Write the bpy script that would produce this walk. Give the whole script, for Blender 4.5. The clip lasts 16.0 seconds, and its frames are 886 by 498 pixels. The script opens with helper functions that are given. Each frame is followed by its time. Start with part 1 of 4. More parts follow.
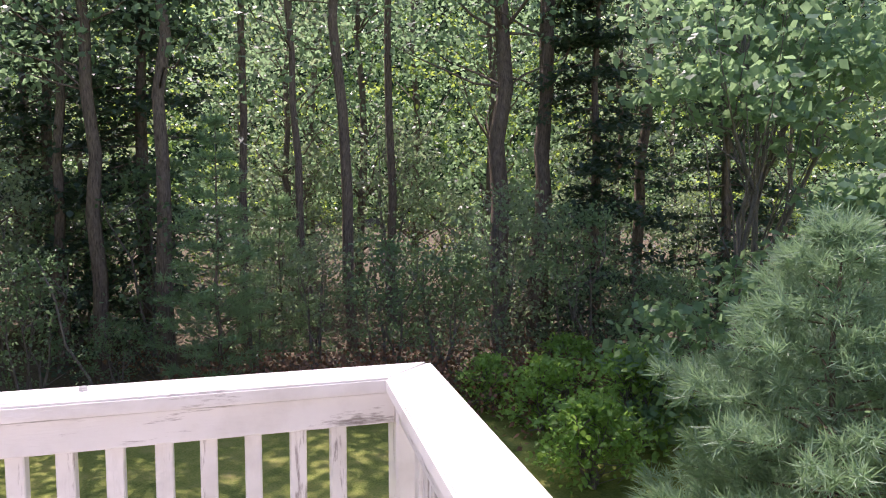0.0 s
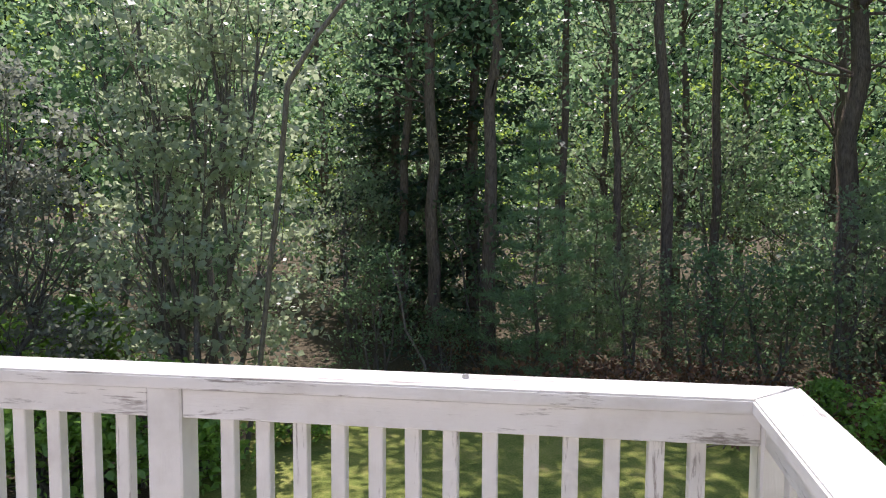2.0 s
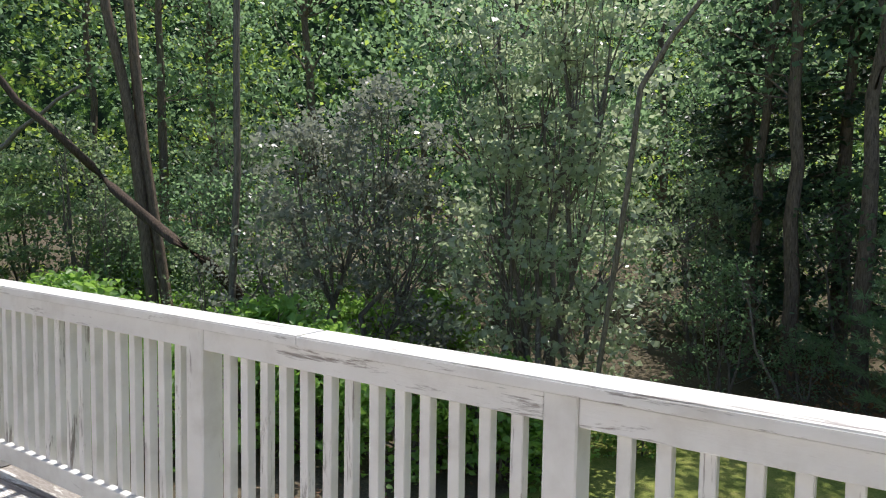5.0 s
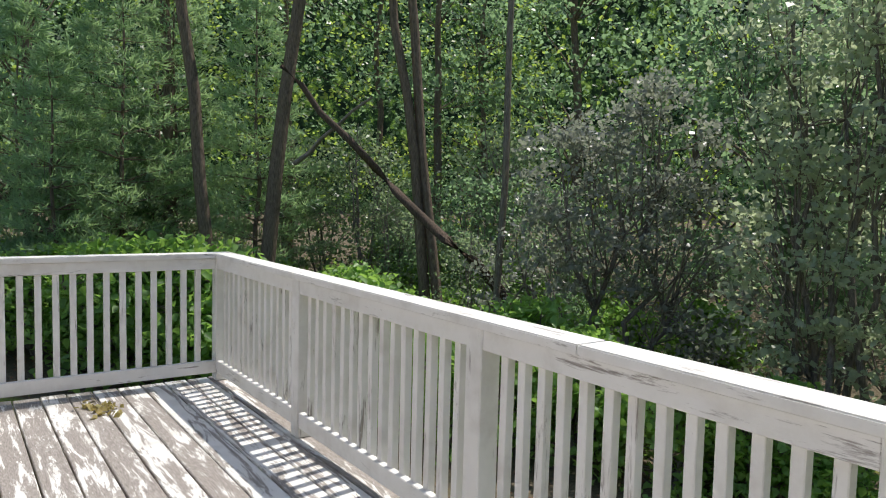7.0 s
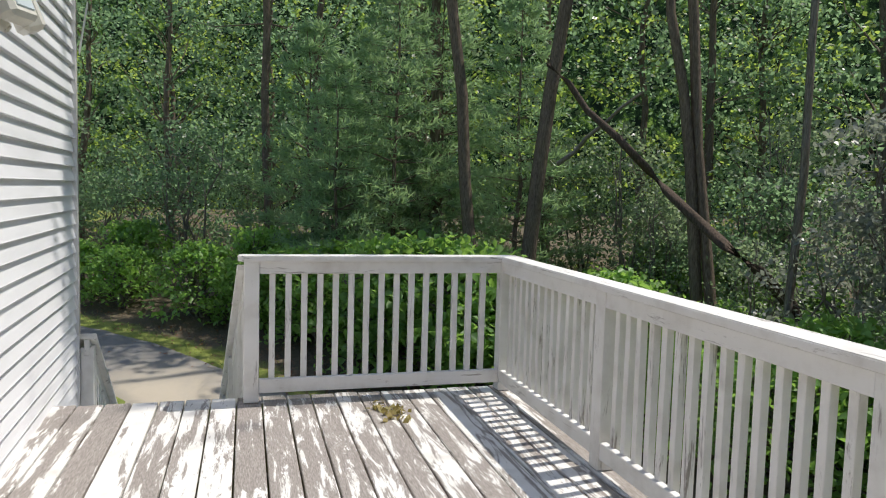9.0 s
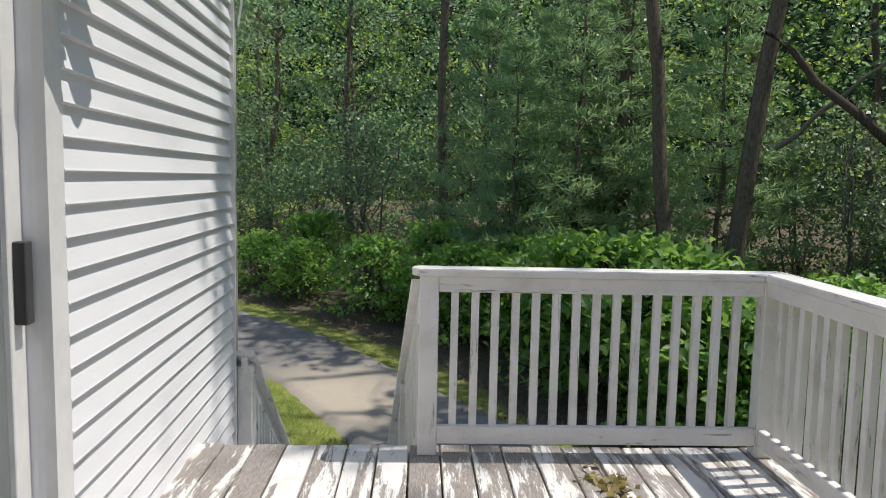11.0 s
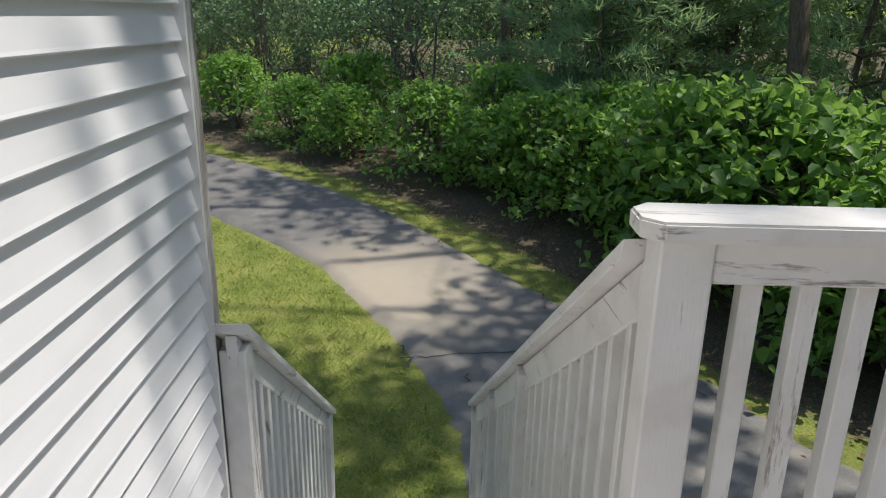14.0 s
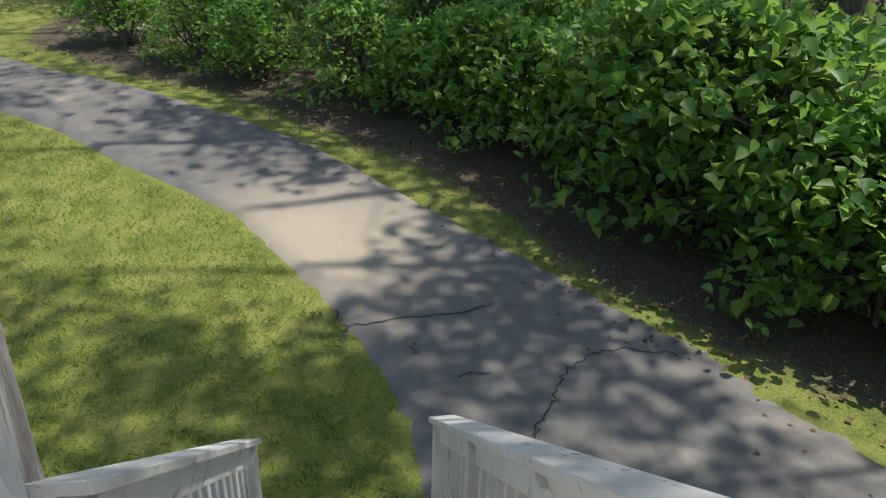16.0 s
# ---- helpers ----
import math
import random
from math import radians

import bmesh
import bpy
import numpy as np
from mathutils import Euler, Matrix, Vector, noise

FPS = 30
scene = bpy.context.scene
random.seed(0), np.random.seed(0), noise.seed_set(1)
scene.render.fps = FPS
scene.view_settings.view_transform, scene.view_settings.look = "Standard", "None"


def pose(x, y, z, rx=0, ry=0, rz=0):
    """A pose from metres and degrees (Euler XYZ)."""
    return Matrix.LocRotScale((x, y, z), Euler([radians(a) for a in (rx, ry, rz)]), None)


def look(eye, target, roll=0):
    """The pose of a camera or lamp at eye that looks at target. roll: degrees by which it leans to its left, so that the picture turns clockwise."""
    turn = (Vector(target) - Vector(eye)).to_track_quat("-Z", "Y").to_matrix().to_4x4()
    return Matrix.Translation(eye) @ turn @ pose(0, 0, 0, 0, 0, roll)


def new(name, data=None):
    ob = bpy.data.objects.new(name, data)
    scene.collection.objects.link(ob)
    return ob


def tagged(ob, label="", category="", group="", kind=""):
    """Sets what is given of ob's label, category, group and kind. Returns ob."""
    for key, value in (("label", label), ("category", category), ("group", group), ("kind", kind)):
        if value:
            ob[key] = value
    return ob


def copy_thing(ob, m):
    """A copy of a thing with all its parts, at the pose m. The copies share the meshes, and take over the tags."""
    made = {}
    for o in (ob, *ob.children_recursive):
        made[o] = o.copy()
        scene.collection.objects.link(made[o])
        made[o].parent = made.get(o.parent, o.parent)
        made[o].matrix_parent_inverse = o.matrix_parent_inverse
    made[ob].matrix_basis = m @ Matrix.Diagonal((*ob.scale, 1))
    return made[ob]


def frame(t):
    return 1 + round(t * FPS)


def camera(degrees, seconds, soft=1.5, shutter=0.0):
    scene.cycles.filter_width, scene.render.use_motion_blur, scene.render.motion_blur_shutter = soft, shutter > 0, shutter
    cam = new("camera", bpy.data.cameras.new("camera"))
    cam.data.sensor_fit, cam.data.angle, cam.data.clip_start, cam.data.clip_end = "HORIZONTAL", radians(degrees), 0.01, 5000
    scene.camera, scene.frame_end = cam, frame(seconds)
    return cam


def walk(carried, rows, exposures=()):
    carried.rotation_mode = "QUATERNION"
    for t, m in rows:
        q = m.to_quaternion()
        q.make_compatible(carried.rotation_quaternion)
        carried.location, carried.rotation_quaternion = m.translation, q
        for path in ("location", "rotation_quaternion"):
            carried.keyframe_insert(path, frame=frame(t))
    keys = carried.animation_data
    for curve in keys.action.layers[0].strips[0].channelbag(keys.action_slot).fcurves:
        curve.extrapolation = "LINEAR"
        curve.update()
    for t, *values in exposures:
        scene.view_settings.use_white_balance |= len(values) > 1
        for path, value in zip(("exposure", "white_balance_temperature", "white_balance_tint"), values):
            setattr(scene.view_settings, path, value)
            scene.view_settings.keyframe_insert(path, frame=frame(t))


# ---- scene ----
cam = camera(63.9, 16.0, soft=1.1)
PATH = [
    (0, (-0.079, 0.202, 1.371), (0.496, 2.112, 1.224), -0.1),
    (0.5, (-0.12, 0.149, 1.396), (0.173, 2.122, 1.248), 0.1),
    (1, (-0.139, 0.172, 1.387), (-0.07, 2.166, 1.241), 0.3),
    (1.5, (-0.175, 0.173, 1.39), (-0.291, 2.164, 1.245), 0.3),
    (2, (-0.214, 0.159, 1.397), (-0.488, 2.135, 1.253), 0.3),
    (2.5, (-0.248, 0.142, 1.401), (-0.669, 2.092, 1.257), 0.3),
    (3, (-0.277, 0.138, 1.4), (-0.84, 2.052, 1.257), 0.4),
    (3.5, (-0.307, 0.114, 1.403), (-1.007, 1.983, 1.261), 0.5),
    (6, (-0.508, 0.278, 1.377), (-1.902, 1.706, 1.239), 1.2),
    (6.5, (-0.527, 0.254, 1.383), (-2.049, 1.544, 1.243), 1.3),
    (7, (-0.562, 0.227, 1.386), (-2.191, 1.379, 1.241), 1.5),
    (7.5, (-0.566, 0.221, 1.382), (-2.288, 1.227, 1.234), 1.4),
    (8, (-0.746, 0.177, 1.376), (-2.542, 1.042, 1.223), 1.6),
    (8.5, (-0.943, 0.13, 1.376), (-2.808, 0.835, 1.22), 1.6),
    (9, (-1.132, 0.153, 1.367), (-3.052, 0.688, 1.208), 1.6),
    (9.5, (-1.322, 0.17, 1.371), (-3.281, 0.541, 1.209), 1.6),
    (12, (-3.083, 0.04, 1.375), (-5.063, -0.01, 1.101), 0.7),
    (12.5, (-3.476, -0.047, 1.35), (-5.442, -0.127, 0.993), 0.6),
    (13, (-3.874, -0.07, 1.298), (-5.82, -0.168, 0.85), 0.8),
    (13.5, (-4.227, -0.129, 1.269), (-6.151, -0.222, 0.73), 0.9),
    (14, (-4.553, -0.192, 1.255), (-6.452, -0.243, 0.63), 1.0),
    (14.5, (-4.865, -0.231, 1.24), (-6.742, -0.23, 0.549), 0.9),
    (15, (-5.146, -0.308, 1.236), (-6.997, -0.247, 0.481), 1.1),
    (15.5, (-5.406, -0.328, 1.22), (-7.231, -0.203, 0.412), 1.4),
    (16, (-5.607, -0.329, 1.249), (-7.409, -0.166, 0.397), 1.5),
]
EXPOSURES = [(0.0, 0.9, 6500, 34), (1.5, 0.55, 6400, 24), (3.5, 0.3, 6300, 15), (7.0, 0.12, 6500, 10), (9.5, 0.0, 6500, 10), (12.5, -0.1, 6500, 11), (16.0, 0.0, 6600, 10)]
walk(cam, [(t, look(eye, target, roll)) for t, eye, target, roll in PATH], EXPOSURES)

# ---- world and sun ----
SUN_DIR = Vector((-0.06, 0.42, 0.90)).normalized()
world = bpy.data.worlds.new("sky")
scene.world = world
world.use_nodes = True
wn = world.node_tree.nodes
sky = wn.new("ShaderNodeTexSky")
sky.sky_type = "NISHITA"
sky.sun_disc = False
sky.sun_elevation = math.asin(SUN_DIR.z)
sky.sun_rotation = math.atan2(SUN_DIR.x, SUN_DIR.y)
world.node_tree.links.new(sky.outputs[0], wn["Background"].inputs[0])
wn["Background"].inputs[1].default_value = 0.15
sun = new("sun", bpy.data.lights.new("sun", "SUN"))
sun.data.energy = 4.2
sun.data.angle = radians(0.53)
sun.data.color = (1.0, 0.95, 0.87)
sun.matrix_world = look(SUN_DIR * 60, (0, 0, 0))


# ---- materials ----
class Mat:
    """A node material with short ways to add nodes."""

    def __init__(self, name):
        self.m = bpy.data.materials.new(name)
        self.m.use_nodes = True
        self.n, self.l = self.m.node_tree.nodes, self.m.node_tree.links
        self.b = self.n["Principled BSDF"]
        self.out = self.n["Material Output"]

    def coords(self, scale=(1, 1, 1), space="Object"):
        if space == "World":
            src = self.n.new("ShaderNodeNewGeometry").outputs["Position"]
        else:
            src = self.n.new("ShaderNodeTexCoord").outputs["Object"]
        mp = self.n.new("ShaderNodeMapping")
        mp.inputs["Scale"].default_value = scale
        self.l.new(src, mp.inputs[0])
        return mp.outputs[0]

    def shifted(self, vec):
        """Moves the texture space by the object's random number."""
        info = self.n.new("ShaderNodeObjectInfo")
        mul = self.math("MULTIPLY", info.outputs["Random"], 37.0)
        add = self.n.new("ShaderNodeVectorMath")
        add.operation = "ADD"
        self.l.new(vec, add.inputs[0])
        self.l.new(mul, add.inputs[1])
        return add.outputs[0]

    def noise(self, vec, scale, detail=4, rough=0.6, dist=0.0):
        t = self.n.new("ShaderNodeTexNoise")
        t.inputs["Scale"].default_value = scale
        t.inputs["Detail"].default_value = detail
        t.inputs["Roughness"].default_value = rough
        t.inputs["Distortion"].default_value = dist
        self.l.new(vec, t.inputs["Vector"])
        return t.outputs["Fac"]

    def ramp(self, fac, stops):
        r = self.n.new("ShaderNodeValToRGB")
        e = r.color_ramp.elements
        while len(e) < len(stops):
            e.new(0.5)
        for k, (p, c) in enumerate(stops):
            e[k].position = p
            e[k].color = (*c, 1) if len(c) == 3 else c
        self.l.new(fac, r.inputs[0])
        return r.outputs[0]

    def step(self, fac, a, b):
        r = self.n.new("ShaderNodeMapRange")
        r.inputs["From Min"].default_value = a
        r.inputs["From Max"].default_value = b
        self.l.new(fac, r.inputs["Value"])
        return r.outputs[0]

    def math(self, op, a, b):
        q = self.n.new("ShaderNodeMath")
        q.operation = op
        for k, v in enumerate((a, b)):
            if isinstance(v, (int, float)):
                q.inputs[k].default_value = v
            else:
                self.l.new(v, q.inputs[k])
        return q.outputs[0]

    def mix(self, fac, a, b, mode="MIX"):
        q = self.n.new("ShaderNodeMix")
        q.data_type = "RGBA"
        q.blend_type = mode
        for k, v in ((0, fac), (6, a), (7, b)):
            if isinstance(v, (int, float)):
                q.inputs[k].default_value = v
            elif isinstance(v, tuple):
                q.inputs[k].default_value = (*v, 1)
            else:
                self.l.new(v, q.inputs[k])
        return q.outputs[2]

    def bump(self, height, strength, distance=0.01):
        q = self.n.new("ShaderNodeBump")
        q.inputs["Strength"].default_value = strength
        q.inputs["Distance"].default_value = distance
        self.l.new(height, q.inputs["Height"])
        self.l.new(q.outputs[0], self.b.inputs["Normal"])

    def set(self, color=None, rough=0.6, metal=0.0, spec=0.5):
        if isinstance(color, tuple):
            self.b.inputs["Base Color"].default_value = (*color, 1)
        elif color is not None:
            self.l.new(color, self.b.inputs["Base Color"])
        if isinstance(rough, (int, float)):
            self.b.inputs["Roughness"].default_value = rough
        else:
            self.l.new(rough, self.b.inputs["Roughness"])
        self.b.inputs["Metallic"].default_value = metal
        self.b.inputs["Specular IOR Level"].default_value = spec
        return self.m


def painted_wood(name, stretch, bare_lo, bare_hi, vary=0.0, patch_scale=7):
    """White paint over grey weathered wood; stretch is long along the grain."""
    m = Mat(name)
    v = m.shifted(m.coords(stretch))
    grain = m.noise(v, 60, 3, 0.6)
    patch = m.noise(v, patch_scale, 7, 0.7, 0.5)
    if vary:
        wear = m.n.new("ShaderNodeObjectInfo").outputs["Random"]
        patch = m.math("ADD", patch, m.math("MULTIPLY", m.math("SUBTRACT", wear, 0.5), vary))
    mask = m.step(m.math("ADD", patch, m.math("MULTIPLY", grain, 0.22)), bare_lo, bare_hi)
    wood = m.ramp(grain, [(0.3, (0.19, 0.165, 0.15)), (0.55, (0.33, 0.295, 0.27)), (0.75, (0.45, 0.41, 0.385))])
    dirt = m.noise(m.shifted(m.coords((1, 1, 1))), 5, 5, 0.6)
    paint = m.ramp(dirt, [(0.25, (0.62, 0.59, 0.55)), (0.5, (0.76, 0.74, 0.71)), (0.8, (0.82, 0.80, 0.78))])
    m.bump(m.math("ADD", m.math("MULTIPLY", mask, -0.6), m.math("MULTIPLY", grain, 0.5)), 0.5, 0.003)
    return m.set(m.mix(mask, paint, wood), 0.62, spec=0.35)


PAINT_X = painted_wood("white_paint_along_x", (0.35, 3, 3), 0.705, 0.78)
PAINT_Y = painted_wood("white_paint_along_y", (3, 0.35, 3), 0.71, 0.78)
PAINT_Z = painted_wood("white_paint_upright", (3, 3, 0.35), 0.715, 0.79)
DECKING = painted_wood("peeling_deck_paint", (0.42, 3.0, 3.0), 0.585, 0.62, 0.22, 5)
WORN = painted_wood("worn_corner_paint", (3, 3, 0.35), 0.48, 0.66)


def weathered_wood():
    m = Mat("grey_weathered_wood")
    v = m.shifted(m.coords((3, 3, 0.3)))
    g = m.noise(v, 40, 4)
    m.bump(g, 0.5, 0.004)
    return m.set(m.ramp(g, [(0.3, (0.13, 0.10, 0.08)), (0.7, (0.32, 0.27, 0.23))]), 0.8)


WOOD = weathered_wood()


def vinyl():
    m = Mat("white_vinyl_siding")
    v = m.coords((0.4, 1, 2), "World")
    d = m.noise(v, 3, 5)
    f = m.noise(m.coords((0.5, 4, 8), "World"), 45, 3)
    m.bump(f, 0.08, 0.002)
    return m.set(m.ramp(d, [(0.25, (0.70, 0.70, 0.72)), (0.55, (0.78, 0.78, 0.80))]), m.step(d, -0.6, 1.6), spec=0.4)


VINYL = vinyl()


def plain(name, color, rough, metal=0.0, amount=0.15, scale=12):
    m = Mat(name)
    d = m.noise(m.coords(), scale, 5)
    c0 = tuple(max(0.0, c * (1 - amount)) for c in color)
    c1 = tuple(min(1.0, c * (1 + amount)) for c in color)
    return m.set(m.ramp(d, [(0.3, c0), (0.7, c1)]), rough, metal)


TRIM = plain("white_trim_paint", (0.74, 0.73, 0.72), 0.5, 0, 0.06)
STEEL = plain("galvanised_steel", (0.45, 0.45, 0.46), 0.4, 1.0)
SHINGLE = plain("grey_roof_shingles", (0.10, 0.10, 0.105), 0.9, 0, 0.4)
LAMP_GLASS = plain("pale_lamp_glass", (0.55, 0.62, 0.64), 0.12, 0, 0.05)
LAMP_BODY = plain("cream_lamp_housing", (0.62, 0.60, 0.53), 0.45, 0, 0.1)
RUBBER = plain("dark_gap", (0.05, 0.05, 0.05), 0.8)
CONCRETE = plain("foundation_concrete", (0.32, 0.31, 0.30), 0.9, 0, 0.25)


def window_glass():
    m = Mat("door_glass")
    m.set((0.75, 0.8, 0.8), 0.03)
    m.b.inputs["Transmission Weight"].default_value = 0.85
    m.b.inputs["IOR"].default_value = 1.45
    return m.m


GLASS = window_glass()


def leaf_mat(name, dark, light, glow, rough=0.45, share=0.42, scale=6.0):
    m = Mat(name)
    info = m.n.new("ShaderNodeObjectInfo").outputs["Random"]
    n = m.noise(m.coords(), scale, 3, 0.8)
    tone = m.math("ADD", m.math("MULTIPLY", info, 0.24), m.math("SUBTRACT", n, 0.12))
    col = m.ramp(tone, [(0.28, dark), (0.72, light)])
    m.set(col, rough, spec=0.45)
    tr = m.n.new("ShaderNodeBsdfTranslucent")
    m.l.new(m.mix(0.75, col, glow), tr.inputs[0])
    mx = m.n.new("ShaderNodeMixShader")
    mx.inputs[0].default_value = share
    m.l.new(m.b.outputs[0], mx.inputs[1])
    m.l.new(tr.outputs[0], mx.inputs[2])
    m.l.new(mx.outputs[0], m.out.inputs[0])
    return m.m


LEAF = leaf_mat("broad_leaf_green", (0.022, 0.052, 0.034), (0.13, 0.20, 0.125), (0.46, 0.70, 0.34), 0.34, 0.52)
LEAF_LIGHT = leaf_mat("light_leaf_green", (0.12, 0.17, 0.12), (0.46, 0.52, 0.40), (0.72, 0.82, 0.50), 0.3, 0.5)
LEAF_MID = leaf_mat("mid_leaf_green", (0.06, 0.10, 0.065), (0.24, 0.31, 0.21), (0.5, 0.64, 0.32), 0.36, 0.48)
LEAF_MAPLE = leaf_mat("maple_leaf_green", (0.05, 0.11, 0.065), (0.18, 0.30, 0.17), (0.44, 0.66, 0.30), 0.36, 0.48)
# lighter copy of the leaf: sunlight is put into its colour
LEAF_SUN_TINT = leaf_mat("sun_tinted_leaf_green", (0.05, 0.09, 0.02), (0.2, 0.28, 0.06), (0.6, 0.78, 0.14), 0.45, 0.6, 0.9)
LEAF_GREY = leaf_mat("grey_green_leaf", (0.06, 0.072, 0.062), (0.34, 0.355, 0.315), (0.44, 0.48, 0.36), 0.36, 0.42)
LEAF_HEDGE = leaf_mat("knotweed_leaf_green", (0.06, 0.145, 0.035), (0.27, 0.45, 0.12), (0.48, 0.78, 0.14), 0.46, 0.45)
NEEDLE = leaf_mat("pine_needle_green", (0.06, 0.125, 0.08), (0.27, 0.40, 0.24), (0.46, 0.66, 0.27), 0.42, 0.48)
NEEDLE_DARK = leaf_mat("hemlock_needle_green", (0.035, 0.07, 0.05), (0.085, 0.135, 0.085), (0.12, 0.19, 0.07), 0.5, 0.3)
DEAD = leaf_mat("dead_brown_leaf", (0.13, 0.065, 0.04), (0.30, 0.17, 0.10), (0.35, 0.18, 0.08), 0.7, 0.3, 14)
YELLOWING = leaf_mat("yellowing_leaf", (0.20, 0.21, 0.07), (0.46, 0.33, 0.13), (0.42, 0.36, 0.10), 0.6, 0.3, 25)
NEEDLE_BLUE = leaf_mat("blue_green_pine_needle", (0.09, 0.17, 0.12), (0.28, 0.40, 0.26), (0.28, 0.44, 0.2), 0.42, 0.4, 5)
GRASS = leaf_mat("grass_blade", (0.15, 0.23, 0.045), (0.36, 0.42, 0.09), (0.5, 0.58, 0.1), 0.5, 0.35, 3)


def bark(name, dark, light):
    m = Mat(name)
    v = m.shifted(m.coords((5, 5, 0.8)))
    n = m.noise(v, 9, 6, 0.7)
    m.bump(n, 0.9, 0.02)
    return m.set(m.ramp(n, [(0.32, dark), (0.68, light)]), 0.9, spec=0.2)


BARK = bark("brown_grey_bark", (0.075, 0.056, 0.044), (0.29, 0.225, 0.175))
BARK_DARK = bark("dark_dead_bark", (0.035, 0.026, 0.02), (0.15, 0.11, 0.085))
BARK_PALE = bark("pale_bark", (0.10, 0.085, 0.07), (0.32, 0.28, 0.24))
TWIG = bark("grey_twig", (0.12, 0.10, 0.085), (0.30, 0.27, 0.24))


def ground_material():
    m = Mat("lawn_and_forest_floor")
    w = m.coords((1, 1, 1), "World")
    fine = m.noise(w, 38, 4, 0.7)
    mid = m.noise(w, 2.2, 5, 0.65)
    big = m.noise(w, 0.35, 3)
    lawn = m.ramp(m.math("ADD", m.math("MULTIPLY", fine, 0.5), m.math("MULTIPLY", mid, 0.5)),
                  [(0.30, (0.07, 0.085, 0.028)), (0.46, (0.19, 0.235, 0.055)), (0.57, (0.31, 0.32, 0.09)), (0.70, (0.36, 0.29, 0.14))])
    litter = m.ramp(fine, [(0.28, (0.05, 0.041, 0.029)), (0.5, (0.135, 0.11, 0.075)), (0.75, (0.27, 0.225, 0.155))])
    attr = m.n.new("ShaderNodeAttribute")
    attr.attribute_name = "woods"
    edge = m.step(m.math("ADD", attr.outputs["Fac"], m.math("MULTIPLY", m.math("SUBTRACT", mid, 0.5), 0.9)), 0.4, 0.62)
    m.bump(fine, 0.8, 0.03)
    return m.set(m.mix(edge, lawn, litter), 0.95, spec=0.15)


def asphalt():
    m = Mat("old_grey_asphalt")
    w = m.coords((1, 1, 1), "World")
    fine = m.noise(w, 160, 3, 0.7)
    mid = m.noise(w, 3, 6, 0.65)
    base = m.ramp(m.math("ADD", m.math("MULTIPLY", fine, 0.55), m.math("MULTIPLY", mid, 0.45)),
                  [(0.3, (0.10, 0.098, 0.096)), (0.5, (0.20, 0.192, 0.18)), (0.72, (0.34, 0.32, 0.29))])
    # one pool of sunlight painted pale on the asphalt, beside the scattered sand
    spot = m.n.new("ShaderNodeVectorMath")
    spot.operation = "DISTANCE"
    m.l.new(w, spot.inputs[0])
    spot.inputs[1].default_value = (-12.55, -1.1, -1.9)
    sun_patch = m.step(m.math("ADD", spot.outputs["Value"], m.math("MULTIPLY", mid, 1.6)), 2.7, 1.2)
    sand_and_sun = m.math("MAXIMUM", m.step(m.noise(w, 0.55, 4, 0.6), 0.58, 0.72), sun_patch)
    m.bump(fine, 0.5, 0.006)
    return m.set(m.mix(m.math("MULTIPLY", sand_and_sun, 0.75), base, (0.54, 0.46, 0.35)), 0.9, spec=0.25)


GROUND = ground_material()
ASPHALT = asphalt()


# ---- mesh helpers ----
def mesh_of(name, verts, faces, mat, smooth=False):
    me = bpy.data.meshes.new(name)
    me.from_pydata(verts, [], faces)
    me.materials.append(mat)
    if smooth:
        me.polygons.foreach_set("use_smooth", [True] * len(me.polygons))
    me.update()
    return me


def part(name, me, parent=None, m=None):
    ob = new(name, me)
    if parent:
        ob.parent = parent
    if m is not None:
        ob.matrix_basis = m
    return ob


def box_mesh(name, sx, sy, sz, mat, bevel=0.004):
    """A box centred on its origin, with worn edges."""
    bm = bmesh.new()
    bmesh.ops.create_cube(bm, size=1.0)
    bmesh.ops.scale(bm, vec=(sx, sy, sz), verts=bm.verts)
    if bevel:
        bmesh.ops.bevel(bm, geom=bm.edges[:], offset=bevel, segments=1, affect="EDGES")
    me = bpy.data.meshes.new(name)
    bm.to_mesh(me)
    bm.free()
    me.materials.append(mat)
    return me


def beam(name, a, b, w, h, mat, parent, bevel=0.004):
    """A board from a to b (its axis), w wide across, h high, ends cut upright in the plane of its slope."""
    a, b = Vector(a), Vector(b)
    d = b - a
    flat = Vector((d.x, d.y, 0)).normalized()
    side = Vector((-flat.y, flat.x, 0)) * w / 2
    up = Vector((0, 0, h / 2))
    vs = [p + s * side + u * up for p in (a, b) for s, u in ((-1, -1), (1, -1), (1, 1), (-1, 1))]
    bm = bmesh.new()
    v = [bm.verts.new(p) for p in vs]
    for f in ((0, 1, 2, 3), (7, 6, 5, 4), (0, 4, 5, 1), (1, 5, 6, 2), (2, 6, 7, 3), (3, 7, 4, 0)):
        bm.faces.new([v[i] for i in f])
    bmesh.ops.recalc_face_normals(bm, faces=bm.faces)
    if bevel:
        bmesh.ops.bevel(bm, geom=bm.edges[:], offset=bevel, segments=1, affect="EDGES")
    me = bpy.data.meshes.new(name)
    bm.to_mesh(me)
    bm.free()
    me.materials.append(mat)
    return part(name, me, parent)


def ground_z(x, y):
    u = -11.0 - x
    s = 0.5 * (u + math.sqrt(u * u + 1.0))
    s = 14.0 * math.tanh(s / 14.0) if s > 7 else s
    bank = 0.03 * max(0.0, y - 13.0)
    return -2.08 + 0.105 * s + min(bank, 3.0)


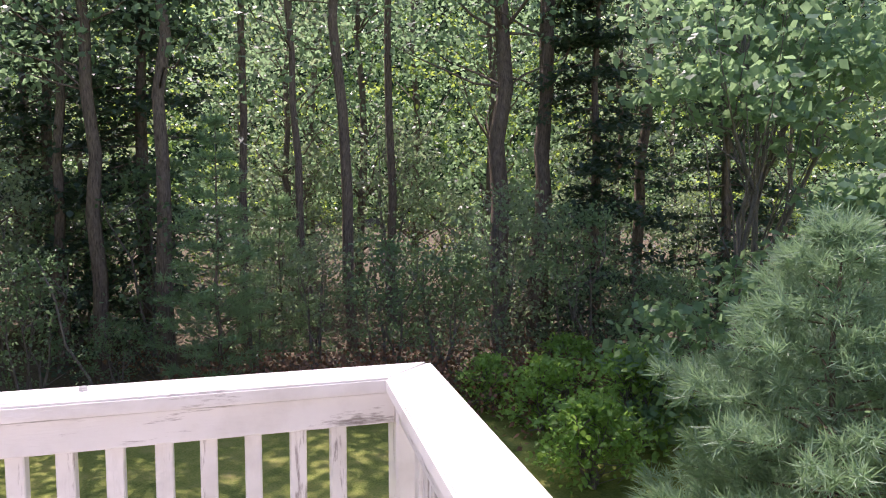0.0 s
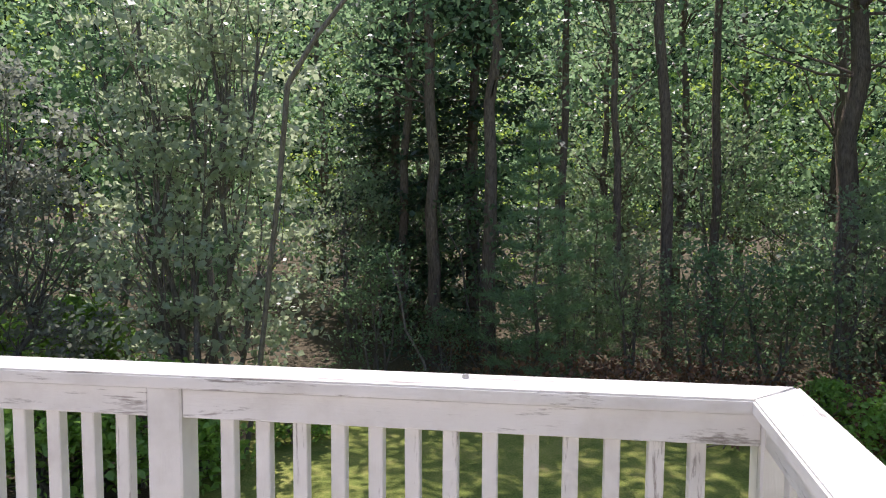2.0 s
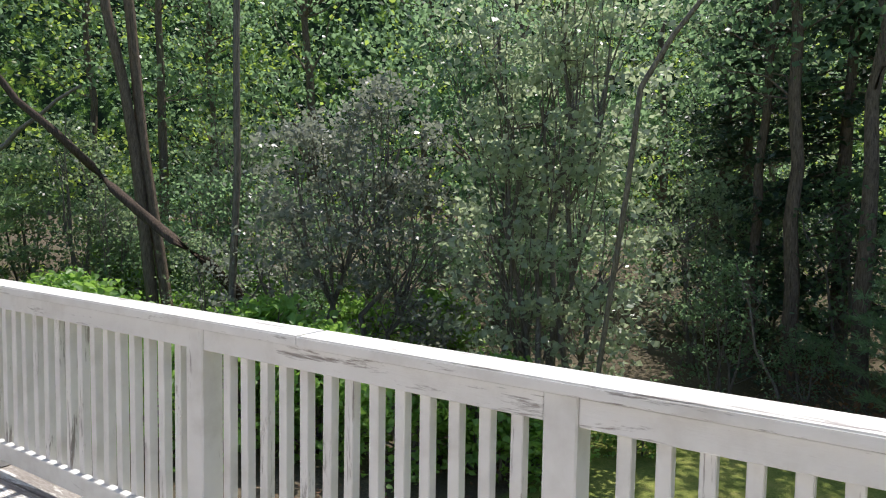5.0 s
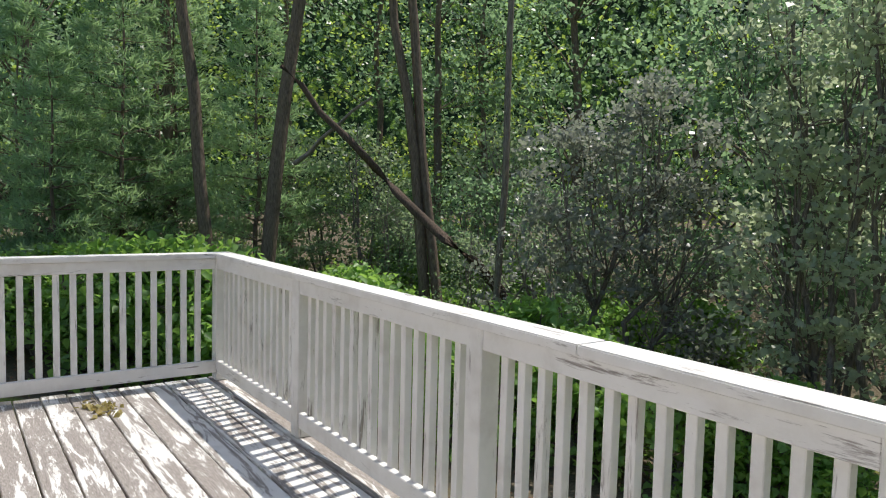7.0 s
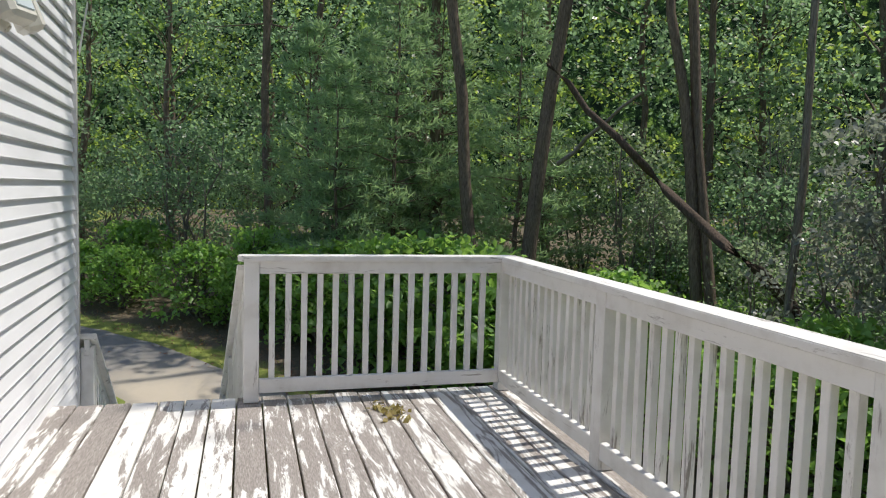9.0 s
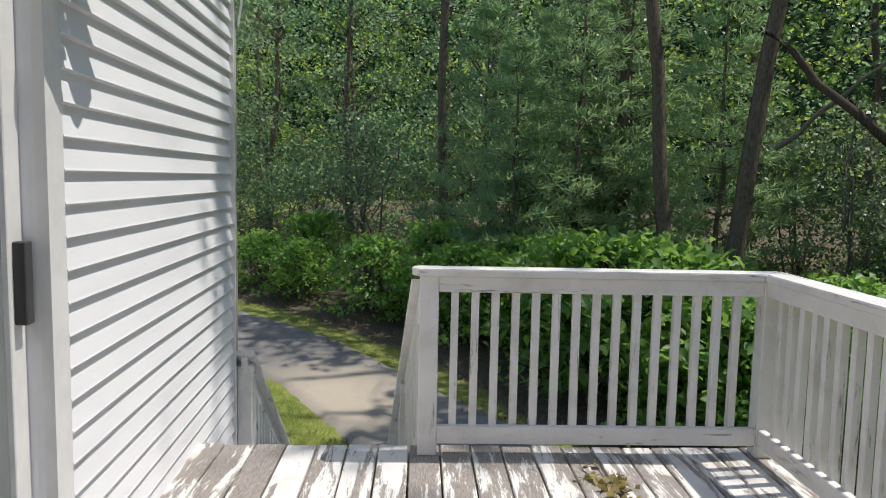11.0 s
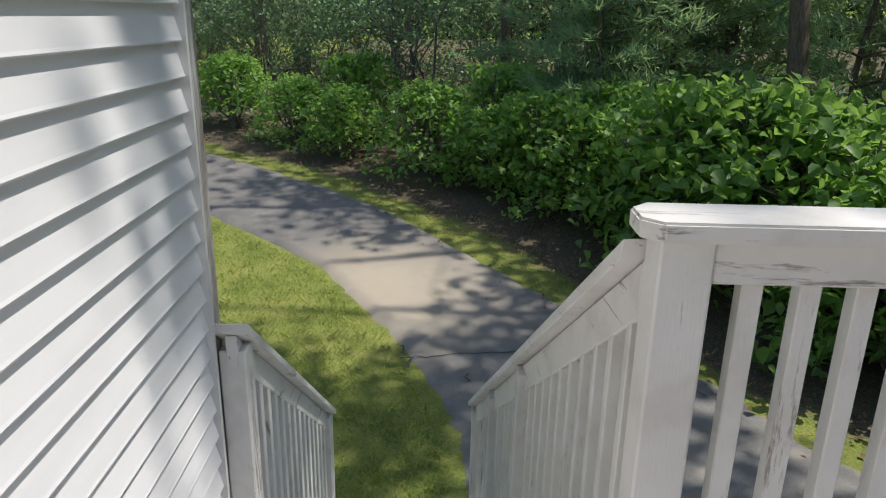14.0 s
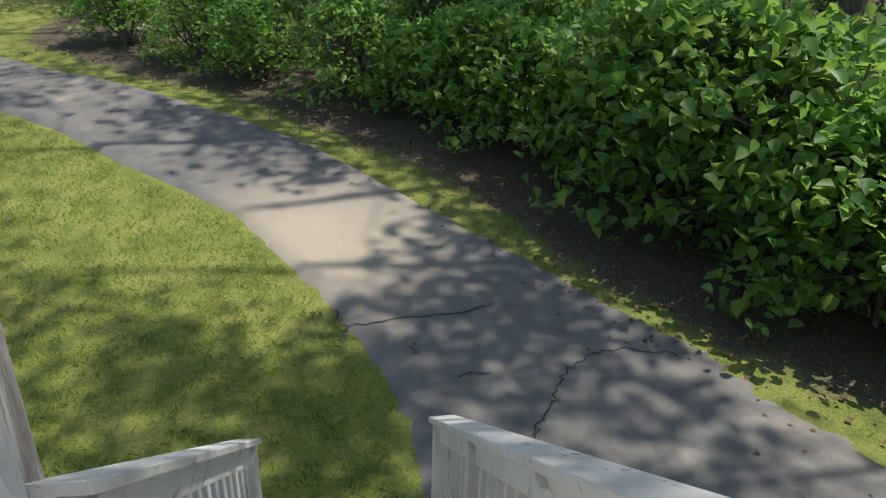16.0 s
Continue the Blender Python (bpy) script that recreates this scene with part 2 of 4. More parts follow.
# ---- ground and driveway ----
LEFT_EDGE = [(-8.3, -0.2), (-9.06, -0.22), (-9.7, -0.27), (-10.4, -0.51), (-11.4, -0.94), (-12.25, -1.5), (-13.1, -2.07), (-13.72, -2.8), (-14.55, -3.8), (-15.5, -4.8), (-16.3, -6.0), (-18.5, -9.5), (-24, -17)]
RIGHT_EDGE = [(-7.6, 3.6), (-9.23, 3.14), (-9.74, 2.73), (-10.42, 2.49), (-10.95, 2.05), (-11.76, 1.45), (-12.5, 0.85), (-13.82, -0.19), (-15.14, -1.25), (-16.0, -2.25), (-17.1, -3.7), (-19.4, -7.2), (-25, -14)]
HEDGE_LINE = [(-20.6, -5.6), (-18.6, -3.2), (-17.2, -1.0), (-15.9, 0.4), (-15.0, 1.4), (-14.1, 2.3), (-12.9, 3.0), (-11.7, 3.6), (-11.0, 4.2), (-9.6, 5.2), (-8.0, 6.2), (-6.4, 7.0), (-4.8, 7.8)]


def along(line, s):
    """The point at s (0 to 1) of a polyline, by its segments."""
    k = min(int(s * (len(line) - 1)), len(line) - 2)
    f = s * (len(line) - 1) - k
    return tuple(a + (b - a) * f for a, b in zip(line[k], line[k + 1]))


def nearest(line, x, y):
    best = 1e9
    for (ax, ay), (bx, by) in zip(line, line[1:]):
        dx, dy = bx - ax, by - ay
        t = max(0, min(1, ((x - ax) * dx + (y - ay) * dy) / (dx * dx + dy * dy)))
        best = min(best, math.hypot(ax + t * dx - x, ay + t * dy - y))
    return best


def woods_amount(x, y):
    """0 on the mown grass, 1 under the trees."""
    if y > 10.5 + 0.15 * x and x > -6:
        return min(1, (y - 10.5 - 0.15 * x) / 2)
    line_y = np.interp(x, [p[0] for p in HEDGE_LINE], [p[1] for p in HEDGE_LINE])
    return float(max(0, min(1, (y - line_y + 2.7) / 1.6))) if x < -4.5 else 0.0


def build_ground():
    xs = np.concatenate([np.linspace(-400, -42, 6), np.linspace(-40, 22, 94), np.linspace(26, 400, 6)])
    ys = np.concatenate([np.linspace(-400, -32, 6), np.linspace(-30, 42, 108), np.linspace(48, 400, 6)])
    nx, ny = len(xs), len(ys)
    verts, amount = [], []
    for y in ys:
        for x in xs:
            verts.append((x, y, ground_z(x, y) + 0.03 * noise.noise((x * 0.5, y * 0.5, 0))))
            amount.append(woods_amount(x, y))
    faces = [(j * nx + i, j * nx + i + 1, (j + 1) * nx + i + 1, (j + 1) * nx + i) for j in range(ny - 1) for i in range(nx - 1)]
    me = mesh_of("ground", verts, faces, GROUND, True)
    me.attributes.new("woods", "FLOAT", "POINT").data.foreach_set("value", amount)
    tagged(part("ground", me), "mown green lawn running into brown forest floor", "ground", kind="structure")


def build_drive():
    rows, cols, verts = 150, 16, []
    for i in range(rows):
        s = i / (rows - 1)
        l, r = along(LEFT_EDGE, s), along(RIGHT_EDGE, s)
        wob = 0.10 * noise.noise((i * 0.35, 1, 0)) + 0.05 * noise.noise((i * 1.3, 4, 0))
        wob2 = 0.14 * noise.noise((i * 0.35, 9, 0)) + 0.06 * noise.noise((i * 1.3, 7, 0))
        for j in range(cols):
            f = -0.0 + j / (cols - 1)
            f = f + wob * (1 - f) * 0.25 + wob2 * f * 0.25
            x, y = l[0] + (r[0] - l[0]) * f, l[1] + (r[1] - l[1]) * f
            lift = -0.06 if j in (0, cols - 1) else 0.045
            verts.append((x, y, ground_z(x, y) + lift))
    faces = [(i * cols + j, i * cols + j + 1, (i + 1) * cols + j + 1, (i + 1) * cols + j) for i in range(rows - 1) for j in range(cols - 1)]
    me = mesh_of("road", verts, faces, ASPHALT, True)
    tagged(part("road", me), "old cracked grey asphalt driveway with sandy patches and a painted sun patch", "driveway", kind="structure")


def build_crack(points, width):
    """A thin dark crack in the asphalt, along points of the plan."""
    fine = []
    for (ax, ay), (bx, by) in zip(points, points[1:]):
        for k in range(8):
            fine.append((ax + (bx - ax) * k / 8 + random.gauss(0, 0.018), ay + (by - ay) * k / 8 + random.gauss(0, 0.018)))
    vs = []
    for k, (x, y) in enumerate(fine):
        q, p = fine[min(k + 1, len(fine) - 1)], fine[max(k - 1, 0)]
        d = Vector((q[0] - p[0], q[1] - p[1])).normalized()
        w = width * random.uniform(0.3, 1.0)
        vs += [(x - d.y * w, y + d.x * w, ground_z(x, y) + 0.050), (x + d.y * w, y - d.x * w, ground_z(x, y) + 0.050)]
    part("crack", mesh_of("crack", vs, [(2 * k, 2 * k + 1, 2 * k + 3, 2 * k + 2) for k in range(len(fine) - 1)], RUBBER), bpy.data.objects["road"])


build_ground()
build_drive()
for line in (((-9.4, 0.68), (-9.55, 0.73), (-9.83, 0.92), (-10.1, 1.0), (-10.39, 1.32), (-10.5, 1.6), (-10.39, 2.14)),
             ((-10.89, -0.78), (-11.0, -0.24), (-11.11, 0.42), (-11.23, 0.7)), ((-11.2, -0.8), (-10.9, -0.7), (-10.7, -0.65)),
             ((-10.65, -0.11), (-10.45, -0.11)), ((-10.17, 0.23), (-10.22, 0.37), (-10.16, 0.47))):
    build_crack(line, 0.014)

# ---- house ----
WALL_Y, CORNER_X, EAST_X, EAVE_Z = -1.027, -6.70, 4.2, 3.25
DOOR_W, DOOR_E, DOOR_TOP = -4.29, -2.55, 2.12
house = tagged(new("house"), "white house clad in horizontal vinyl siding", "house")
PITCH = 0.0998


def course_mesh(length, lip=0.025):
    """One lap of siding, length along x from 0; it leans out to a lip at its foot."""
    prof = [(0.0, PITCH + 0.004), (lip - 0.003, 0.012), (lip, 0.004), (lip - 0.002, 0.0), (0.0, 0.0)]
    verts = [(x, y, z) for x in (0.0, length) for y, z in prof]
    n = len(prof)
    faces = [(i, i + 1, n + i + 1, n + i) for i in range(n - 1)] + [tuple(range(n - 1, -1, -1)), tuple(range(n, 2 * n))]
    return mesh_of("siding_course", verts, faces, VINYL)


def build_house():
    depth = 8.0
    cx, cw = (CORNER_X + EAST_X) / 2, EAST_X - CORNER_X

    def slab(name, x0, x1, y0, y1, z0, z1, mat):
        me = box_mesh(name, x1 - x0, y1 - y0, z1 - z0, mat, 0)
        return part(name, me, house, pose((x0 + x1) / 2, (y0 + y1) / 2, (z0 + z1) / 2))

    t = 0.16
    slab("wall_north", CORNER_X, DOOR_W, WALL_Y - t, WALL_Y, -1.75, EAVE_Z, VINYL)
    slab("wall_north", DOOR_E, EAST_X, WALL_Y - t, WALL_Y, -1.75, EAVE_Z, VINYL)
    slab("wall_north", DOOR_W, DOOR_E, WALL_Y - t, WALL_Y, DOOR_TOP, EAVE_Z, VINYL)
    slab("wall_north", DOOR_W, DOOR_E, WALL_Y - t, WALL_Y, -1.75, 0.04, VINYL)
    slab("wall_west", CORNER_X, CORNER_X + t, WALL_Y - depth, WALL_Y - t, -1.75, EAVE_Z, VINYL)
    slab("wall_east", EAST_X - t, EAST_X, WALL_Y - depth, WALL_Y - t, -1.75, EAVE_Z, VINYL)
    slab("wall_south", CORNER_X + t, EAST_X - t, WALL_Y - depth, WALL_Y - depth + t, -1.75, EAVE_Z, VINYL)
    slab("foundation", CORNER_X + 0.02, EAST_X - 0.02, WALL_Y - depth + 0.02, WALL_Y - 0.02, -2.4, -1.75, CONCRETE)
    slab("floor", CORNER_X + t, EAST_X - t, WALL_Y - depth + t, WALL_Y - t, -0.1, 0.0, WOOD)
    slab("ceiling", CORNER_X + t, EAST_X - t, WALL_Y - depth + t, WALL_Y - t, 2.5, 2.6, TRIM)
    slab("partition", CORNER_X + t, EAST_X - t, WALL_Y - 4.1, WALL_Y - 4.0, 0.0, 2.5, TRIM)
    # gable roof with its ridge along x
    ov, ridge = 0.22, 2.2
    y0, y1, ym = WALL_Y - depth - ov, WALL_Y + ov, WALL_Y - depth / 2
    vs = []
    for x in (CORNER_X - 0.12, EAST_X + 0.12):
        vs += [(x, y0, EAVE_Z), (x, ym, EAVE_Z + ridge), (x, y1, EAVE_Z), (x, y1, EAVE_Z - 0.14), (x, ym, EAVE_Z + ridge - 0.18), (x, y0, EAVE_Z - 0.14)]
    fs = [(0, 1, 7, 6), (1, 2, 8, 7), (2, 3, 9, 8), (3, 4, 10, 9), (4, 5, 11, 10), (5, 0, 6, 11), (0, 5, 4, 1), (1, 4, 3, 2), (6, 7, 10, 11), (7, 8, 9, 10)]
    part("roof", mesh_of("roof", vs, fs, SHINGLE), house)
    for x in (CORNER_X + 0.02, EAST_X - 0.02):
        part("gable", mesh_of("gable", [(x, WALL_Y, EAVE_Z - 0.1), (x, WALL_Y - depth, EAVE_Z - 0.1), (x, ym, EAVE_Z + ridge - 0.2)], [(0, 1, 2)], VINYL), house)
    # corner post, two faces proud of the siding
    tagged(slab("corner_trim", CORNER_X - 0.028, CORNER_X + 0.052, WALL_Y - 0.05, WALL_Y + 0.03, -1.78, EAVE_Z - 0.05, WORN), "worn corner board with bare wood and grey paint")
    slab("corner_bead", CORNER_X + 0.0525, CORNER_X + 0.07, WALL_Y - 0.01, WALL_Y + 0.036, -1.78, EAVE_Z - 0.05, TRIM)
    # loose corner flashing high on the corner
    beam("loose_trim", (CORNER_X - 0.03, WALL_Y + 0.10, 2.62), (CORNER_X - 0.03, WALL_Y + 0.045, 2.28), 0.05, 0.03, TRIM, house, 0.002)
    # door casing
    for x0, x1, z0, z1 in ((DOOR_W - 0.10, DOOR_W, 0.0, DOOR_TOP + 0.10), (DOOR_E, DOOR_E + 0.10, 0.0, DOOR_TOP + 0.10), (DOOR_W, DOOR_E, DOOR_TOP, DOOR_TOP + 0.10)):
        slab("door_casing", x0, x1, WALL_Y - 0.02, WALL_Y + 0.032, z0, z1, TRIM)
    slab("door_casing", DOOR_W - 0.125, DOOR_W - 0.10, WALL_Y - 0.02, WALL_Y + 0.022, 0.0, DOOR_TOP + 0.12, VINYL)
    door = tagged(new("sliding_door"), "white framed sliding glass door, closed", "door")
    mid = (DOOR_W + DOOR_E) / 2

    def leafpart(name, x0, x1, y0, y1, z0, z1, mat):
        return part(name, box_mesh(name, x1 - x0, y1 - y0, z1 - z0, mat, 0.003), door, pose((x0 + x1) / 2, (y0 + y1) / 2, (z0 + z1) / 2))

    leafpart("sill", DOOR_W, DOOR_E, WALL_Y - 0.14, WALL_Y + 0.03, 0.0, 0.045, STEEL)
    for a, b, y in ((DOOR_W, mid + 0.04, WALL_Y - 0.06), (mid - 0.04, DOOR_E, WALL_Y - 0.11)):
        leafpart("stile", a, a + 0.08, y - 0.02, y + 0.02, 0.045, DOOR_TOP, TRIM)
        leafpart("stile", b - 0.08, b, y - 0.02, y + 0.02, 0.045, DOOR_TOP, TRIM)
        leafpart("rail", a + 0.08, b - 0.08, y - 0.02, y + 0.02, 0.045, 0.16, TRIM)
        leafpart("rail", a + 0.08, b - 0.08, y - 0.02, y + 0.02, DOOR_TOP - 0.09, DOOR_TOP, TRIM)
        tagged(leafpart("pane", a + 0.08, b - 0.08, y - 0.004, y + 0.004, 0.16, DOOR_TOP - 0.09, GLASS), "clear glass pane")
    leafpart("handle", DOOR_W + 0.02, DOOR_W + 0.06, WALL_Y - 0.04, WALL_Y - 0.005, 0.95, 1.18, RUBBER)
    # siding laps
    west = course_mesh(DOOR_W - 0.125 - (CORNER_X + 0.05))
    east = course_mesh(EAST_X - DOOR_E - 0.10)
    over = course_mesh(DOOR_E - DOOR_W + 0.225)
    wall = [o for o in house.children if o.name.startswith("wall_north")]
    z = 1.372 - 31 * PITCH
    while z < EAVE_Z - 0.2:
        low = z < DOOR_TOP + 0.08
        part("siding_course", west, wall[0], wall[0].matrix_basis.inverted() @ pose(CORNER_X + 0.05, WALL_Y, z))
        part("siding_course", east, wall[1], wall[1].matrix_basis.inverted() @ pose(DOOR_E + 0.10, WALL_Y, z))
        if not low:
            part("siding_course", over, wall[2], wall[2].matrix_basis.inverted() @ pose(DOOR_W - 0.125, WALL_Y, z))
        z += PITCH


def build_wall_lamp():
    lamp = tagged(new("flood_light"), "cream outdoor flood light with two heads on the siding", "wall lamp")
    lamp.matrix_basis = pose(-4.46, WALL_Y + 0.02, 2.06)

    def cyl(name, r1, r2, h, m, mat, seg=20):
        bm = bmesh.new()
        bmesh.ops.create_cone(bm, cap_ends=True, segments=seg, radius1=r1, radius2=r2, depth=h)
        bmesh.ops.bevel(bm, geom=[e for e in bm.edges if abs(e.calc_face_angle(0)) > 0.8], offset=0.006, segments=2, affect="EDGES")
        me = bpy.data.meshes.new(name)
        bm.to_mesh(me)
        bm.free()
        me.materials.append(mat)
        return part(name, me, lamp, m)

    cyl("base", 0.075, 0.06, 0.05, pose(0, 0.025, 0, -90), LAMP_BODY)
    for s in (-1, 1):
        cyl("arm", 0.016, 0.016, 0.12, pose(0.05 * s, 0.08, 0.02, -60, 0, -20 * s), LAMP_BODY, 10)
        head = part("head", box_mesh("head", 0.15, 0.09, 0.17, LAMP_BODY, 0.018), lamp, pose(-0.02 + 0.10 * s, 0.16, 0.02, 22, 0, -25 * s))
        part("lens", box_mesh("lens", 0.10, 0.012, 0.11, LAMP_GLASS, 0.004), head, pose(0, 0.045, 0.005))
    cyl("sensor", 0.028, 0.022, 0.07, pose(0, 0.10, -0.06, -120), LAMP_BODY)


build_house()
build_wall_lamp()
# the house stands a little out of square with the deck
ASKEW = pose(CORNER_X, WALL_Y, 0, 0, 0, 2.4) @ pose(-CORNER_X, -WALL_Y, 0)
for name in ("house", "sliding_door", "flood_light"):
    bpy.data.objects[name].matrix_basis = ASKEW @ bpy.data.objects[name].matrix_basis

# ---- deck ----
DECK_W, DECK_E, DECK_N = -5.84, 0.46, 2.06
BOARD = 0.157
RAIL_TOP = 0.94
NORTH_Y = 1.895
EAST_RAIL_X = 0.345
WEST_RAIL_X = -5.745
deck = tagged(new("deck"), "raised wooden deck with peeling white paint", "deck")


def build_deck_frame():
    def piece(name, x0, x1, y0, y1, z0, z1, mat):
        part(name, box_mesh(name, x1 - x0, y1 - y0, z1 - z0, mat), deck, pose((x0 + x1) / 2, (y0 + y1) / 2, (z0 + z1) / 2))

    piece("rim_joist", DECK_W + 0.01, DECK_E - 0.01, DECK_N - 0.06, DECK_N - 0.02, -0.26, -0.031, PAINT_X)
    piece("rim_joist", DECK_W + 0.01, DECK_W + 0.05, WALL_Y + 0.02, DECK_N - 0.06, -0.26, -0.031, PAINT_Y)
    piece("rim_joist", DECK_E - 0.05, DECK_E - 0.01, WALL_Y + 0.02, DECK_N - 0.06, -0.26, -0.031, PAINT_Y)
    for k in range(1, 15):
        x = DECK_W + k * 0.41
        piece("joist", x - 0.02, x + 0.02, WALL_Y + 0.02, DECK_N - 0.06, -0.24, -0.031, WOOD)
    for x in (-5.6, -2.7, 0.25):
        piece("support_post", x - 0.07, x + 0.07, DECK_N - 0.25, DECK_N - 0.11, -2.3, -0.26, WOOD)


build_deck_frame()

railing = tagged(new("deck_railing"), "white painted wooden deck railing with square balusters", "railing")
POST = 0.095
POST_MESH = box_mesh("post", POST, POST, 0.905, PAINT_Z, 0.005)
BAL_MESH = [box_mesh("baluster", 0.038, 0.038, 0.69, PAINT_Z, 0.003) for _ in range(3)]


def post_at(x, y):
    return part("post", POST_MESH, railing, pose(x, y, 0.4525))


def bay(a, b, first, step, inner):
    """Rails and balusters between two post faces a and b; balusters are set out from b, first then step apart. inner: the way the rail is set off the line of the posts."""
    a, b = Vector((*a, 0)), Vector((*b, 0))
    mat = PAINT_X if abs(b.x - a.x) > abs(b.y - a.y) else PAINT_Y
    up = Vector((0, 0, 1))
    off = Vector((*inner, 0)) * 0.021
    beam("top_rail", a + off + up * 0.863, b + off + up * 0.863, 0.04, 0.078, mat, railing)
    beam("bottom_rail", a + off + up * 0.105, b + off + up * 0.105, 0.04, 0.09, mat, railing)
    d, length, run = (a - b).normalized(), (a - b).length, first
    while run < length - 0.05:
        p = b + d * run
        tilt = random.uniform(-0.35, 0.35)
        part("baluster", random.choice(BAL_MESH), railing, pose(p.x + random.uniform(-0.004, 0.004), p.y, 0.48, 0, tilt, random.choice((0, 90, 180, 270)) + random.uniform(-1.5, 1.5)))
        run += step


def cap_board(a, b, mat, miter_a=0.0, miter_b=0.0, clip=0.0):
    """A flat cap board of the rail; its ends may be cut on the slant."""
    a, b = Vector((*a, 0)), Vector((*b, 0))
    d = (b - a).normalized()
    s = Vector((-d.y, d.x, 0)) * 0.07
    z0, z1 = RAIL_TOP - 0.036, RAIL_TOP
    bm = bmesh.new()
    pts = [a - s + d * miter_a, b - s - d * miter_b, b + s + d * miter_b, a + s - d * miter_a]
    if clip:
        pts = [a - s * (1 - clip / 0.07), a - s + d * clip, pts[1], pts[2], a + s + d * clip, a + s * (1 - clip / 0.07)]
        pts = pts[1:] + pts[:1]
    lo = [bm.verts.new((p.x, p.y, z0)) for p in pts]
    hi = [bm.verts.new((p.x, p.y, z1)) for p in pts]
    bm.faces.new(lo[::-1]), bm.faces.new(hi)
    for i in range(len(pts)):
        j = (i + 1) % len(pts)
        bm.faces.new((lo[i], lo[j], hi[j], hi[i]))
    bmesh.ops.bevel(bm, geom=bm.edges[:], offset=0.005, segments=2, affect="EDGES")
    me = bpy.data.meshes.new("cap")
    bm.to_mesh(me)
    bm.free()
    me.materials.append(mat)
    part("cap", me, railing)


H = POST / 2
NORTH_POSTS = [WEST_RAIL_X, -4.285, -2.64, -1.177, EAST_RAIL_X]
for x in NORTH_POSTS:
    post_at(x, NORTH_Y)
for x0, x1, first in zip(NORTH_POSTS, NORTH_POSTS[1:], (0.09, 0.095, 0.092, 0.136)):
    bay((x0 + H, NORTH_Y), (x1 - H, NORTH_Y), first, 0.0982, (0, -1))
STAIR_POST_Y = 0.19
post_at(WEST_RAIL_X, STAIR_POST_Y)
bay((WEST_RAIL_X, STAIR_POST_Y + H), (WEST_RAIL_X, NORTH_Y - H), 0.118, 0.1009, (1, 0))
# the east side stands a little out of square
EAST_MID, EAST_END = 0.245, 0.15
post_at(EAST_MID, 0.45), post_at(EAST_END, WALL_Y + 0.10)
bay((EAST_MID, 0.45 + H), (EAST_RAIL_X, NORTH_Y - H), 0.10, 0.1, (-1, 0))
bay((EAST_END, WALL_Y + 0.10 + H), (EAST_MID, 0.45 - H), 0.10, 0.1, (-1, 0))
cap_board((WEST_RAIL_X, NORTH_Y + 0.01), (-2.1, NORTH_Y + 0.01), PAINT_X, 0.07, 0)
cap_board((-2.098, NORTH_Y + 0.01), (EAST_RAIL_X, NORTH_Y + 0.01), PAINT_X, 0, 0.07)
cap_board((WEST_RAIL_X, STAIR_POST_Y - 0.085), (WEST_RAIL_X, NORTH_Y + 0.01), PAINT_Y, 0.0, 0.07, 0.035)
cap_board((EAST_END, WALL_Y + 0.05), (EAST_RAIL_X, NORTH_Y + 0.01), PAINT_Y, 0, -0.07)


# bolt head on the cap
def bolt():
    bm = bmesh.new()
    bmesh.ops.create_cone(bm, cap_ends=True, segments=6, radius1=0.010, radius2=0.009, depth=0.010)
    me = bpy.data.meshes.new("bolt_head")
    bm.to_mesh(me)
    bm.free()
    me.materials.append(STEEL)
    part("bolt_head", me, railing, pose(-0.40, NORTH_Y + 0.035, RAIL_TOP + 0.004))


bolt()

# ---- stairs ----
stairs = tagged(new("stairs"), "white painted wooden steps going down to the driveway", "stairs")
RISE, RUN, STEPS = 0.186, 0.262, 10


def stair_rail(name, a, b, spans, label):
    """A sloping rail from a to b (top of the cap), with posts, rails and balusters under it."""
    rail = tagged(new(name), label, "railing")
    a, b = Vector(a), Vector(b)
    down = Vector((0, 0, -1))
    d = b - a
    side = Vector((-d.y, d.x, 0)).normalized()
    beam("cap", a + down * 0.018, b + down * 0.018, 0.13, 0.038, PAINT_X, rail)
    beam("top_rail", a + down * 0.10 + d * 0.002, b + down * 0.10 - d * 0.004, 0.04, 0.12, PAINT_X, rail)
    beam("bottom_rail", a + down * 0.80, b + down * 0.80, 0.04, 0.10, PAINT_X, rail)
    for f in spans:
        p = a + d * f
        h = 1.05 if f > 0.9 else 0.93
        part("post", box_mesh("post", 0.09, 0.09, h - 0.05, PAINT_Z), rail, Matrix.Translation(p + down * (0.045 + (h - 0.05) / 2 + 0.02)))
    n = int(d.xy.length / 0.105)
    me = box_mesh("baluster", 0.036, 0.036, 0.66, PAINT_Z, 0.003)
    for k in range(n):
        f = (k + 0.5) / n
        if min(abs(f - s) for s in spans) * d.length > 0.07:
            part("baluster", me, rail, Matrix.Translation(a + d * f + down * 0.46))
    return rail


